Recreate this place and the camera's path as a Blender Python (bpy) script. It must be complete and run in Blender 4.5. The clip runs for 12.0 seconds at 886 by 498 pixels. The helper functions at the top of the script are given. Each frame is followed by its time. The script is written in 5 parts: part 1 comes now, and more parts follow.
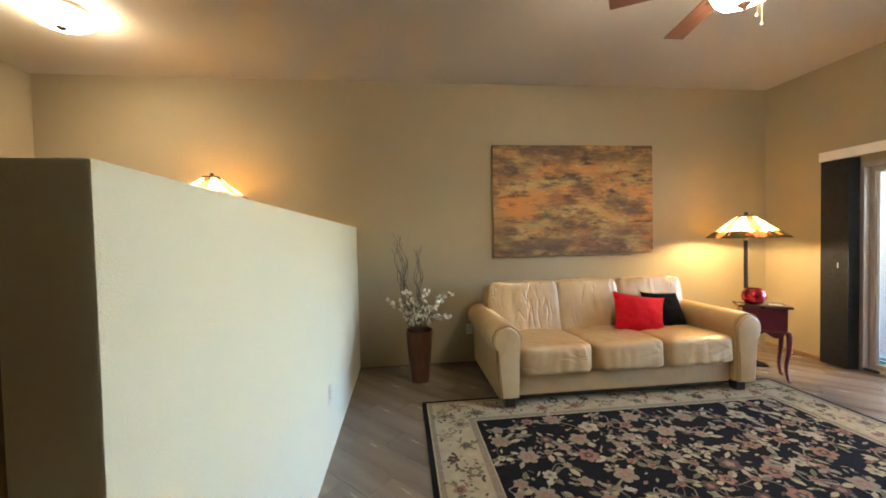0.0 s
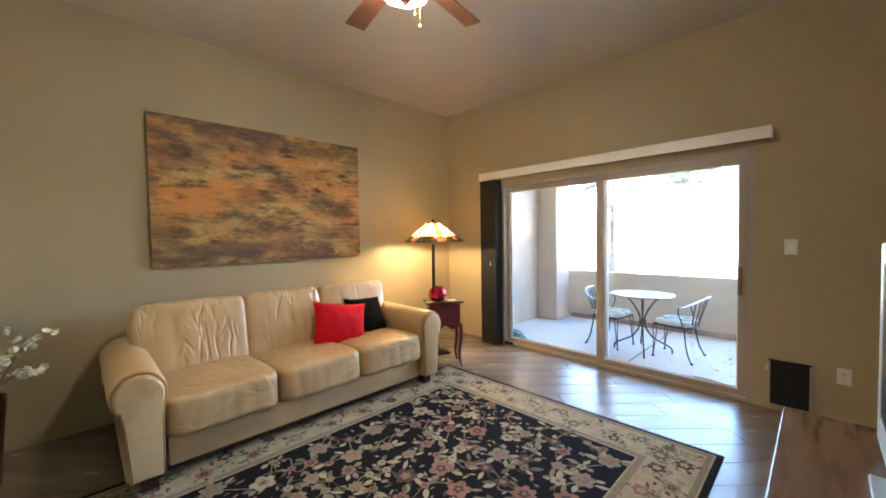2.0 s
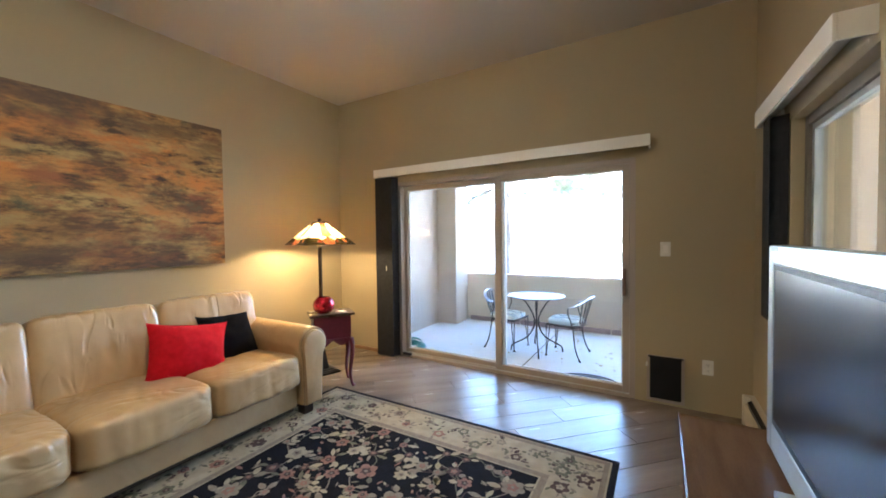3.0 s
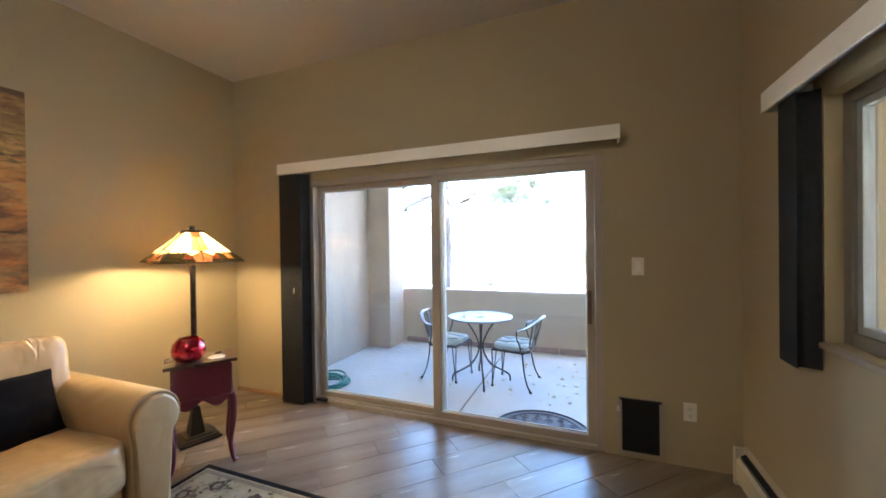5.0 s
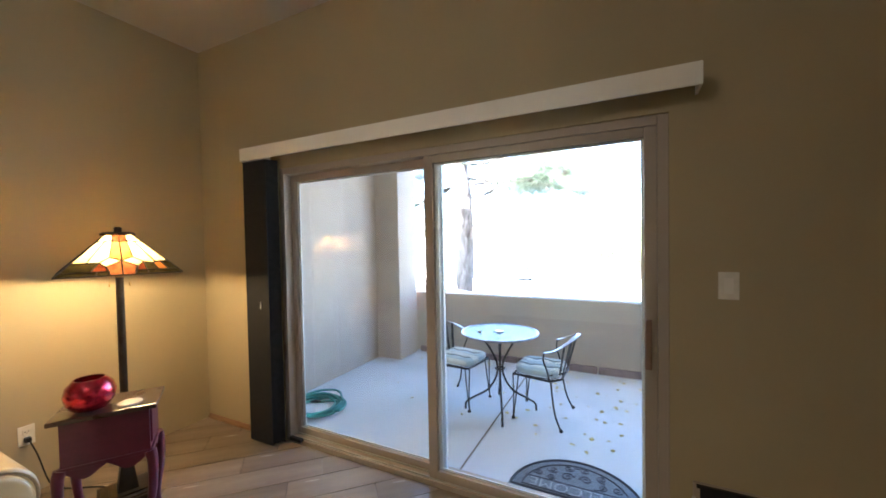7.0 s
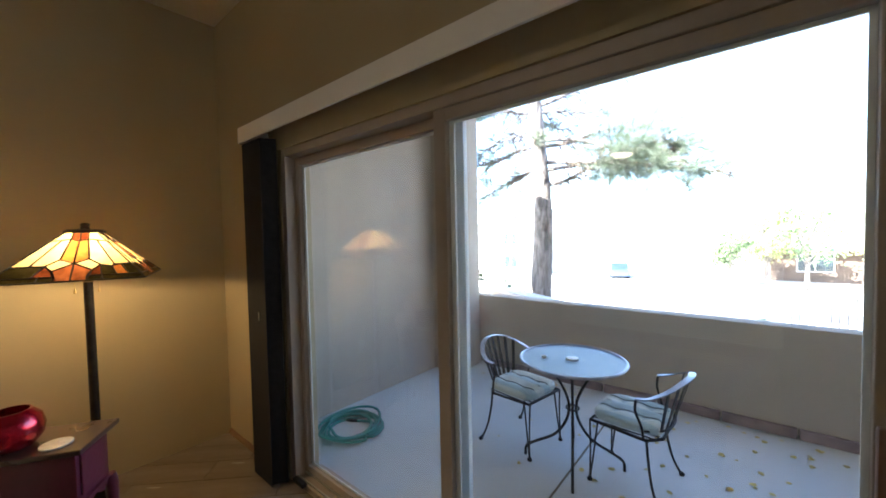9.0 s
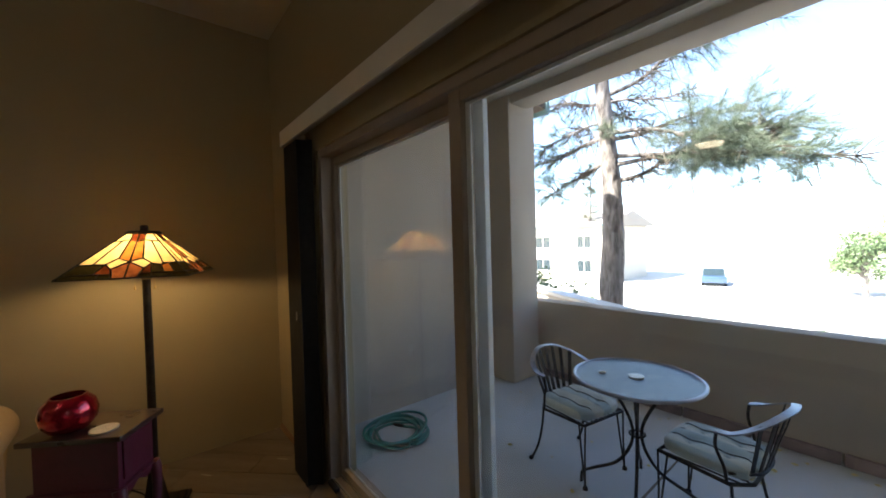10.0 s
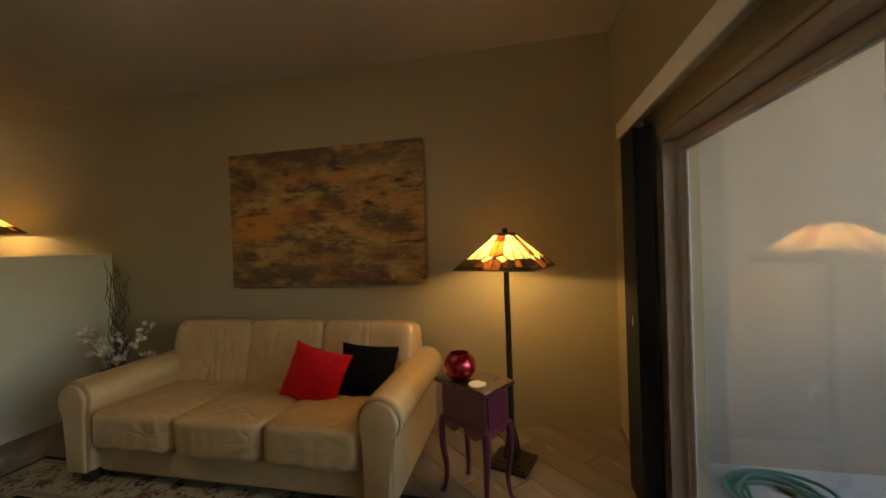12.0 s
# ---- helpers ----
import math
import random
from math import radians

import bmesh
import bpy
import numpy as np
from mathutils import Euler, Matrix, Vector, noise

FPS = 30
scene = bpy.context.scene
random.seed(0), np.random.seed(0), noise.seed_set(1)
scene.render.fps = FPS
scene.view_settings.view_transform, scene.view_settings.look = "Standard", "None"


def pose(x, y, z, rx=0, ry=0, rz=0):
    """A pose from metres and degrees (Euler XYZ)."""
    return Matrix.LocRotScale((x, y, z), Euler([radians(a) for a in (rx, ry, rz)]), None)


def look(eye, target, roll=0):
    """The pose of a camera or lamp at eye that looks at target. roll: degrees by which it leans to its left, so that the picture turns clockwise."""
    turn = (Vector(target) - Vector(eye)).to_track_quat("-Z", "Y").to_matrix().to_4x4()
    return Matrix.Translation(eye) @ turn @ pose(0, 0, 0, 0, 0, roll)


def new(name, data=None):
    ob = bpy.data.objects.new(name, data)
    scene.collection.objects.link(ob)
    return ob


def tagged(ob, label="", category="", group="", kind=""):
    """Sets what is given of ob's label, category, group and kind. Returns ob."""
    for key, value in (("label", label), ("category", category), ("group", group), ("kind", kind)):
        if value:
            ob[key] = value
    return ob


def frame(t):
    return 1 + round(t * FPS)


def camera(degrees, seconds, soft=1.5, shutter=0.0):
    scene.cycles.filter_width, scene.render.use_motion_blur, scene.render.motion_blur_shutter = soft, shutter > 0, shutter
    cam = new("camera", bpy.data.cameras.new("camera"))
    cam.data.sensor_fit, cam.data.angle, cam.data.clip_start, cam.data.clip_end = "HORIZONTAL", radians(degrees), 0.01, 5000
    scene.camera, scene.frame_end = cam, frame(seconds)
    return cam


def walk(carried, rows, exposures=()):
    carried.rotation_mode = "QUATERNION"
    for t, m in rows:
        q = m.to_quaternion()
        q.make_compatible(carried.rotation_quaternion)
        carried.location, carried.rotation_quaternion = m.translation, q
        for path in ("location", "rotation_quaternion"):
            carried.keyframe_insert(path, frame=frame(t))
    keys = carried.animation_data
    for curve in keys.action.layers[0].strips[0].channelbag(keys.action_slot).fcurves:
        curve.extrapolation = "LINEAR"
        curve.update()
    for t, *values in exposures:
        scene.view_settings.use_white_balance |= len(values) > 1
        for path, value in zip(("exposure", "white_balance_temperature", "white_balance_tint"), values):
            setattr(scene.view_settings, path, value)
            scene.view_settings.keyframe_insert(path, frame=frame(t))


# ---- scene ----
cam = camera(100.4, 12.0, soft=1.8)
PATH = [
    (0, (4.070, -4.419, 1.385), (2.083, -4.203, 1.330), -1.3),
    (0.5, (3.984, -4.271, 1.372), (2.078, -3.669, 1.317), -1.1),
    (1, (3.924, -4.103, 1.382), (2.155, -3.173, 1.314), -1.1),
    (1.5, (3.847, -3.969, 1.393), (2.249, -2.769, 1.329), -1.1),
    (2, (3.758, -3.814, 1.386), (2.332, -2.413, 1.318), -0.9),
    (2.5, (3.651, -3.637, 1.374), (2.433, -2.052, 1.315), -0.7),
    (3, (3.574, -3.464, 1.375), (2.561, -1.740, 1.317), -0.7),
    (5, (3.303, -2.718, 1.417), (2.577, -0.855, 1.401), -0.8),
    (5.5, (3.288, -2.535, 1.446), (2.570, -0.668, 1.417), -0.9),
    (6, (3.269, -2.336, 1.469), (2.525, -0.480, 1.429), -1.0),
    (6.5, (3.242, -2.137, 1.483), (2.433, -0.309, 1.435), -1.0),
    (8.5, (3.150, -1.275, 1.467), (1.981, 0.347, 1.411), -1.2),
    (9, (3.110, -1.094, 1.493), (1.828, 0.440, 1.421), -1.2),
    (9.5, (3.129, -0.936, 1.471), (1.734, 0.497, 1.422), -1.5),
    (10, (3.140, -0.839, 1.459), (1.593, 0.428, 1.419), -1.6),
    (10.5, (3.134, -0.804, 1.452), (1.371, 0.141, 1.431), -1.6),
    (11, (3.079, -0.788, 1.455), (1.161, -0.219, 1.434), -1.8),
    (11.5, (3.074, -0.800, 1.455), (1.081, -0.641, 1.456), -1.8),
    (12, (3.073, -0.719, 1.496), (1.116, -1.131, 1.474), -2.1),
]
EXPOSURE = [(0, 5.6, 6050, 10), (1.5, 5.55, 5950, 10), (3, 5.4, 5500, 10), (5, 5.1, 5550, 10), (6.5, 4.9, 5650, 10), (8.5, 4.15, 5750, 10), (9.5, 3.2, 6150, 10), (10.5, 2.35, 6450, 10), (11.3, 2.3, 6450, 10), (12, 3.45, 8000, 10)]
walk(cam, [(t, look(eye, target, roll)) for t, eye, target, roll in PATH], EXPOSURE)

SKY = 0.15
SUN = 5.0
LAMP_W = 2.0


# ---- world, sun, large lights ----
world = bpy.data.worlds.new("sky")
scene.world = world
world.use_nodes = True
wn = world.node_tree.nodes
sky = wn.new("ShaderNodeTexSky")
sky.sky_type = "NISHITA"
sky.sun_disc = False
sky.sun_elevation = radians(46)
sky.sun_rotation = radians(200)
sky.altitude = 1300
sky.dust_density = 2.2
sky.ozone_density = 0.6
wn["Background"].inputs["Strength"].default_value = SKY
world.node_tree.links.new(sky.outputs[0], wn["Background"].inputs["Color"])


def lamp(name, kind, energy, color, m, **more):
    data = bpy.data.lights.new(name, kind)
    data.energy, data.color = energy, color
    if "size" in more:
        data.shadow_soft_size = more["size"]
    if "angle" in more:
        data.angle = more["angle"]
    ob = new(name, data)
    ob.matrix_world = m
    return ob


# the sun stands behind the house, above its roof
lamp("sun", "SUN", SUN, (1.0, 0.95, 0.87), look((0, 0, 0), (0.24, 0.66, -0.73)), angle=radians(0.5))


# ---- materials ----
def nodes_of(name):
    m = bpy.data.materials.new(name)
    m.use_nodes = True
    n, l = m.node_tree.nodes, m.node_tree.links
    return m, n, l, n["Principled BSDF"]


def surf(name, a, b=None, scale=6.0, rough=0.6, bump=0.0, bump_scale=60.0, metal=0.0, stretch=(1, 1, 1), coat=0.0, sheen=0.0, detail=6.0,
         vary=0.0, rough_vary=0.08, transmission=0.0, crease=0.0, fold=11.0, spec=0.5):
    """A surface with large and small variation between two colours, uneven gloss and fine relief, in metres."""
    m, n, l, p = nodes_of(name)
    b = b or tuple(c * 0.82 for c in a)
    co = n.new("ShaderNodeTexCoord")
    mp = n.new("ShaderNodeMapping")
    mp.inputs["Scale"].default_value = stretch
    l.new(co.outputs["Object"], mp.inputs[0])
    big, fine = n.new("ShaderNodeTexNoise"), n.new("ShaderNodeTexNoise")
    big.inputs["Scale"].default_value, big.inputs["Detail"].default_value = scale, detail
    fine.inputs["Scale"].default_value, fine.inputs["Detail"].default_value = bump_scale, 4
    l.new(mp.outputs[0], big.inputs["Vector"]), l.new(mp.outputs[0], fine.inputs["Vector"])
    add = n.new("ShaderNodeMath")
    add.operation, add.inputs[1].default_value = "MULTIPLY_ADD", 0.75
    l.new(big.outputs["Fac"], add.inputs[0])
    part_fine = n.new("ShaderNodeMath")
    part_fine.operation, part_fine.inputs[1].default_value = "MULTIPLY", 0.25
    l.new(fine.outputs["Fac"], part_fine.inputs[0]), l.new(part_fine.outputs[0], add.inputs[2])
    ramp = n.new("ShaderNodeValToRGB")
    ramp.color_ramp.elements[0].position, ramp.color_ramp.elements[1].position = 0.34, 0.66
    ramp.color_ramp.elements[0].color, ramp.color_ramp.elements[1].color = (*b, 1), (*a, 1)
    l.new(add.outputs[0], ramp.inputs[0])
    out = ramp.outputs[0]
    if vary:
        info, hsv = n.new("ShaderNodeObjectInfo"), n.new("ShaderNodeHueSaturation")
        rng = n.new("ShaderNodeMapRange")
        rng.inputs["To Min"].default_value, rng.inputs["To Max"].default_value = 1 - vary, 1 + vary
        l.new(info.outputs["Random"], rng.inputs["Value"]), l.new(rng.outputs[0], hsv.inputs["Value"]), l.new(out, hsv.inputs["Color"])
        out = hsv.outputs[0]
    l.new(out, p.inputs["Base Color"])
    rr = n.new("ShaderNodeMapRange")
    rr.inputs["To Min"].default_value, rr.inputs["To Max"].default_value = max(0.02, rough - rough_vary), min(1, rough + rough_vary)
    l.new(big.outputs["Fac"], rr.inputs["Value"]), l.new(rr.outputs[0], p.inputs["Roughness"])
    p.inputs["Metallic"].default_value = metal
    p.inputs["Coat Weight"].default_value = coat
    p.inputs["Sheen Weight"].default_value = sheen
    p.inputs["Transmission Weight"].default_value = transmission
    p.inputs["Specular IOR Level"].default_value = spec
    under = None
    if crease:
        folds, fb = n.new("ShaderNodeTexNoise"), n.new("ShaderNodeBump")
        folds.inputs["Scale"].default_value, folds.inputs["Detail"].default_value, folds.inputs["Distortion"].default_value = fold, 2, 0.9
        fb.inputs["Strength"].default_value, fb.inputs["Distance"].default_value = crease, 0.03
        l.new(mp.outputs[0], folds.inputs["Vector"]), l.new(folds.outputs["Fac"], fb.inputs["Height"])
        under = fb.outputs[0]
        l.new(under, p.inputs["Normal"])
    if bump:
        bp = n.new("ShaderNodeBump")
        if under:
            l.new(under, bp.inputs["Normal"])
        bp.inputs["Strength"].default_value, bp.inputs["Distance"].default_value = bump, 0.01
        l.new(fine.outputs["Fac"], bp.inputs["Height"]), l.new(bp.outputs[0], p.inputs["Normal"])
    return m


def glow(name, color, strength):
    m, n, l, p = nodes_of(name)
    p.inputs["Base Color"].default_value = (*color, 1)
    p.inputs["Emission Color"].default_value = (*color, 1)
    p.inputs["Emission Strength"].default_value = strength
    return m


def pane_glass(name, tint, gloss=1.0):
    """Clear window glass: see-through, with a mirror that grows at a slant."""
    m, n, l, p = nodes_of(name)
    n.remove(p)
    clear, mirror, mix, fr = n.new("ShaderNodeBsdfTransparent"), n.new("ShaderNodeBsdfGlossy"), n.new("ShaderNodeMixShader"), n.new("ShaderNodeLayerWeight")
    clear.inputs[0].default_value, mirror.inputs["Roughness"].default_value = (*tint, 1), 0.0
    rise, k = n.new("ShaderNodeMath"), n.new("ShaderNodeMath")
    rise.operation, rise.inputs[1].default_value = "POWER", 4.5
    k.operation, k.inputs[1].default_value, k.inputs[2].default_value = "MULTIPLY_ADD", 0.8 * gloss, 0.042 * gloss
    l.new(fr.outputs["Facing"], rise.inputs[0]), l.new(rise.outputs[0], k.inputs[0]), l.new(k.outputs[0], mix.inputs[0])
    l.new(clear.outputs[0], mix.inputs[1]), l.new(mirror.outputs[0], mix.inputs[2]), l.new(mix.outputs[0], n["Material Output"].inputs[0])
    return m


def stained(name, color, dark=0.6):
    """Opalescent art glass: light from behind spreads through it."""
    m, n, l, p = nodes_of(name)
    co, tex, ramp = n.new("ShaderNodeTexCoord"), n.new("ShaderNodeTexNoise"), n.new("ShaderNodeValToRGB")
    tex.inputs["Scale"].default_value, tex.inputs["Detail"].default_value = 22, 5
    ramp.color_ramp.elements[0].color, ramp.color_ramp.elements[1].color = (*[c * dark for c in color], 1), (*color, 1)
    ramp.color_ramp.elements[0].position, ramp.color_ramp.elements[1].position = 0.35, 0.62
    l.new(co.outputs["Object"], tex.inputs["Vector"]), l.new(tex.outputs["Fac"], ramp.inputs[0])
    tr, mix = n.new("ShaderNodeBsdfTranslucent"), n.new("ShaderNodeMixShader")
    mix.inputs[0].default_value = 0.5
    l.new(ramp.outputs[0], tr.inputs["Color"]), l.new(ramp.outputs[0], p.inputs["Base Color"])
    p.inputs["Roughness"].default_value = 0.15
    l.new(p.outputs[0], mix.inputs[1]), l.new(tr.outputs[0], mix.inputs[2]), l.new(mix.outputs[0], n["Material Output"].inputs[0])
    return m


def leather(name, stretch, fold, depth):
    """Tan leather with soft swells, sharp creases where it is pulled, and a fine grain."""
    m = surf(name, (0.515, 0.345, 0.168), (0.42, 0.27, 0.122), 4.0, 0.33, 0.07, 330, coat=0.2, crease=0.3, fold=3.2)
    n, l = m.node_tree.nodes, m.node_tree.links
    p = n["Principled BSDF"]
    grain = p.inputs["Normal"].links[0].from_node
    co, mp, tex, area = n.new("ShaderNodeTexCoord"), n.new("ShaderNodeMapping"), n.new("ShaderNodeTexNoise"), n.new("ShaderNodeTexNoise")
    mp.inputs["Scale"].default_value = stretch
    tex.inputs["Scale"].default_value, tex.inputs["Detail"].default_value, tex.inputs["Distortion"].default_value = fold, 1.5, 0.7
    area.inputs["Scale"].default_value, area.inputs["Detail"].default_value = 3.4, 1
    l.new(co.outputs["Object"], mp.inputs[0]), l.new(mp.outputs[0], tex.inputs["Vector"]), l.new(co.outputs["Object"], area.inputs["Vector"])
    off, size, line, spot, mul, bp = (n.new("ShaderNodeMath"), n.new("ShaderNodeMath"), n.new("ShaderNodeMapRange"), n.new("ShaderNodeMapRange"),
                                      n.new("ShaderNodeMath"), n.new("ShaderNodeBump"))
    off.operation, off.inputs[1].default_value = "SUBTRACT", 0.5
    size.operation, mul.operation = "ABSOLUTE", "MULTIPLY"
    line.inputs["From Min"].default_value, line.inputs["From Max"].default_value = 0.0, 0.075
    line.inputs["To Min"].default_value, line.inputs["To Max"].default_value, line.interpolation_type = -1.0, 0.0, "SMOOTHSTEP"
    spot.inputs["From Min"].default_value, spot.inputs["From Max"].default_value = 0.40, 0.60
    l.new(tex.outputs["Fac"], off.inputs[0]), l.new(off.outputs[0], size.inputs[0]), l.new(size.outputs[0], line.inputs["Value"])
    l.new(area.outputs["Fac"], spot.inputs["Value"]), l.new(line.outputs[0], mul.inputs[0]), l.new(spot.outputs[0], mul.inputs[1])
    bp.inputs["Strength"].default_value, bp.inputs["Distance"].default_value = depth, 0.014
    l.new(mul.outputs[0], bp.inputs["Height"]), l.new(grain.outputs[0], bp.inputs["Normal"]), l.new(bp.outputs[0], p.inputs["Normal"])
    return m


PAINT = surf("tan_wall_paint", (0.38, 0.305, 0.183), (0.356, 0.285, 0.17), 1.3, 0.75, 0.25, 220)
# wall colour with the door's daylight painted in, for the partition only
DAYLIT_PAINT = surf("daylit_wall_paint", (0.74, 0.72, 0.56), (0.71, 0.69, 0.54), 1.3, 0.7, 0.25, 220)
CEIL = surf("ceiling_paint", (0.56, 0.50, 0.42), (0.53, 0.47, 0.40), 1.0, 0.85, 0.5, 140)
STUCCO = surf("stucco", (0.54, 0.465, 0.385), (0.48, 0.41, 0.335), 2.0, 0.9, 0.7, 160)
STUCCO_PALE = surf("pale_stucco", (0.62, 0.56, 0.47), (0.56, 0.51, 0.43), 2.0, 0.9, 0.6, 120)
CONCRETE = surf("patio_concrete", (0.62, 0.64, 0.67), (0.51, 0.53, 0.555), 1.6, 0.8, 0.35, 130)
PLANK = surf("wood_look_tile", (0.245, 0.192, 0.145), (0.155, 0.12, 0.09), 3.0, 0.25, 0.12, 60, spec=0.75, stretch=(0.35, 3.0, 1), vary=0.14, rough_vary=0.1)
GROUT = surf("grout", (0.20, 0.16, 0.13), None, 12, 0.9, 0.3, 150)
FRAME = surf("almond_vinyl", (0.37, 0.305, 0.25), (0.33, 0.27, 0.22), 3, 0.45, 0.05, 90)
ALU = surf("aluminium_track", (0.62, 0.60, 0.56), None, 14, 0.35, 0.05, 120, metal=0.9)
WHITE = surf("white_vinyl", (0.78, 0.74, 0.68), (0.73, 0.69, 0.63), 4, 0.5, 0.05, 90)
PLATE = surf("ivory_plastic", (0.74, 0.70, 0.62), None, 9, 0.35)
BLIND = surf("charcoal_vane", (0.022, 0.022, 0.025), (0.014, 0.014, 0.017), 30, 0.6, 0.25, 260, spec=0.15)
BLACK = surf("black_plastic", (0.012, 0.012, 0.014), None, 12, 0.45, 0.1, 120, spec=0.2)
LEATHER = surf("tan_leather", (0.515, 0.345, 0.168), (0.43, 0.28, 0.126), 4.0, 0.33, 0.07, 330, coat=0.2, crease=0.42, fold=4.5)
LEATHER_SEAT = leather("creased_seat_leather", (1.0, 0.55, 1.0), 6.0, 0.36)
LEATHER_BACK = leather("gathered_back_leather", (1.0, 1.25, 0.30), 6.5, 0.5)
PIPING = surf("dark_leather_piping", (0.36, 0.24, 0.12), None, 18, 0.45, 0.2, 200)
RED = surf("red_cloth", (0.56, 0.008, 0.016), (0.44, 0.005, 0.010), 30, 0.9, 0.35, 300, sheen=0.03, spec=0.12, crease=0.25, fold=7.0)
BLACKCLOTH = surf("black_cloth", (0.008, 0.008, 0.010), None, 30, 0.95, 0.5, 300, spec=0.03)
DARKWOOD = surf("espresso_wood", (0.035, 0.02, 0.013), None, 8, 0.35, 0.1, 70, stretch=(1, 1, 4))
BURGUNDY = surf("burgundy_paint", (0.125, 0.014, 0.032), (0.075, 0.009, 0.02), 7, 0.34, 0.08, 60, coat=0.25)
BRONZE = surf("dark_bronze", (0.07, 0.055, 0.04), (0.035, 0.028, 0.022), 14, 0.38, 0.15, 90, metal=0.75)
BRASS = surf("aged_brass", (0.55, 0.40, 0.18), None, 20, 0.3, metal=1.0)
LEAD = surf("lead_came", (0.03, 0.026, 0.02), None, 30, 0.5, metal=0.6)
CREAM_GLASS = stained("cream_glass", (0.80, 0.60, 0.28), 0.82)
AMBER_GLASS = stained("amber_glass", (0.36, 0.135, 0.03))
RUST_GLASS = stained("rust_glass", (0.26, 0.085, 0.03), 0.6)
OLIVE_GLASS = stained("olive_glass", (0.030, 0.024, 0.009), 0.4)
RUBY_GLASS = stained("ruby_glass", (0.14, 0.035, 0.012), 0.35)
REDGLASS = surf("red_mercury_glass", (0.55, 0.008, 0.03), (0.25, 0.0, 0.012), 38, 0.14, 0.35, 45, metal=0.75, coat=0.8)
WHITEGLASS = glow("lit_white_glass", (1.0, 0.84, 0.60), 3.4)
FLUSHGLASS = glow("lit_alabaster_glass", (1.0, 0.82, 0.55), 1.7)
BULB = glow("lit_bulb", (1.0, 0.72, 0.38), 8.0)
FANWOOD = surf("walnut_blade", (0.16, 0.065, 0.035), (0.10, 0.04, 0.022), 5, 0.4, 0.1, 60, stretch=(1, 6, 1))
CONSOLE = surf("cherry_wood", (0.19, 0.105, 0.06), (0.11, 0.058, 0.032), 4.0, 0.22, 0.06, 60, stretch=(5, 0.7, 5), coat=0.3)
SILVER = surf("silver_plastic", (0.50, 0.53, 0.53), None, 12, 0.33, 0.05, 150, metal=0.45)
SCREEN = surf("tv_screen", (0.004, 0.0045, 0.005), None, 3, 0.24, spec=0.5, rough_vary=0.01)
IRON = surf("wrought_iron", (0.018, 0.017, 0.018), (0.03, 0.026, 0.024), 20, 0.45, 0.25, 120, metal=0.5)
MESHTOP = surf("mesh_table_top", (0.10, 0.12, 0.15), (0.07, 0.085, 0.11), 40, 0.35, 0.5, 420, metal=0.55)
CUSHION = surf("seat_cushion_cloth", (0.74, 0.74, 0.64), (0.64, 0.65, 0.57), 10, 0.85, 0.5, 260, sheen=0.2)
CUSHION_BLUE = surf("slate_stripe_cloth", (0.52, 0.60, 0.60), (0.42, 0.50, 0.51), 12, 0.85, 0.5, 260, sheen=0.2)
HOSE = surf("teal_rubber_hose", (0.05, 0.27, 0.25), (0.035, 0.21, 0.20), 25, 0.45, 0.1, 200)
RUBBER = surf("rubber_mat", (0.15, 0.16, 0.185), (0.10, 0.11, 0.13), 15, 0.6, 0.4, 150)
LEAFY = surf("fallen_leaf", (0.74, 0.64, 0.26), (0.52, 0.40, 0.14), 25, 0.75, 0.2, 100, vary=0.25)
BARK = surf("pine_bark", (0.36, 0.31, 0.28), (0.06, 0.048, 0.042), 13, 0.95, 1.0, 26, stretch=(1, 1, 0.35), crease=1.0, fold=16.0)
NEEDLE = surf("pine_needles", (0.17, 0.205, 0.135), (0.085, 0.11, 0.075), 3, 0.6, vary=0.2)
LEAF = surf("broad_leaves", (0.19, 0.25, 0.11), (0.10, 0.145, 0.065), 1.2, 0.6)
GRAVEL = surf("gravel_ground", (0.62, 0.57, 0.50), (0.50, 0.455, 0.395), 0.8, 0.95, 0.8, 40)
# asphalt colour raised to carry the washed-out glare of the sun
ASPHALT = surf("glare_pale_asphalt", (0.34, 0.34, 0.345), (0.25, 0.25, 0.26), 0.7, 0.9, 0.4, 60)
TEAL_TRIM = surf("teal_roof_trim", (0.13, 0.21, 0.20), None, 4, 0.6)
ROOF = surf("brown_shingle", (0.15, 0.11, 0.09), (0.09, 0.07, 0.055), 5, 0.9, 0.8, 25)
BROWN_HOUSE = surf("brown_siding", (0.17, 0.115, 0.085), (0.12, 0.085, 0.065), 1.5, 0.85, 0.3, 40)
BLUECAR = surf("blue_car_paint", (0.06, 0.11, 0.22), None, 3, 0.3, metal=0.3, coat=1.0)
DARKGLASS = surf("dark_glass", (0.03, 0.045, 0.05), None, 2, 0.08, coat=0.5)
RUGBLACK = surf("rug_black_wool", (0.016, 0.015, 0.017), (0.01, 0.0095, 0.011), 14, 0.95, 0.8, 330, spec=0.06)
RUGCREAM = surf("rug_cream_wool", (0.50, 0.41, 0.26), (0.38, 0.305, 0.185), 14, 0.95, 0.8, 330, spec=0.06)
RUGBEIGE = surf("rug_beige_wool", (0.33, 0.27, 0.18), (0.24, 0.19, 0.13), 40, 0.95, 0.8, 330, spec=0.06)
RUGROSE = surf("rug_rose_wool", (0.36, 0.195, 0.13), (0.26, 0.13, 0.09), 20, 0.95, 0.8, 330, spec=0.06)
RUGOLIVE = surf("rug_olive_wool", (0.21, 0.19, 0.115), (0.13, 0.12, 0.075), 20, 0.95, 0.8, 330, spec=0.06)
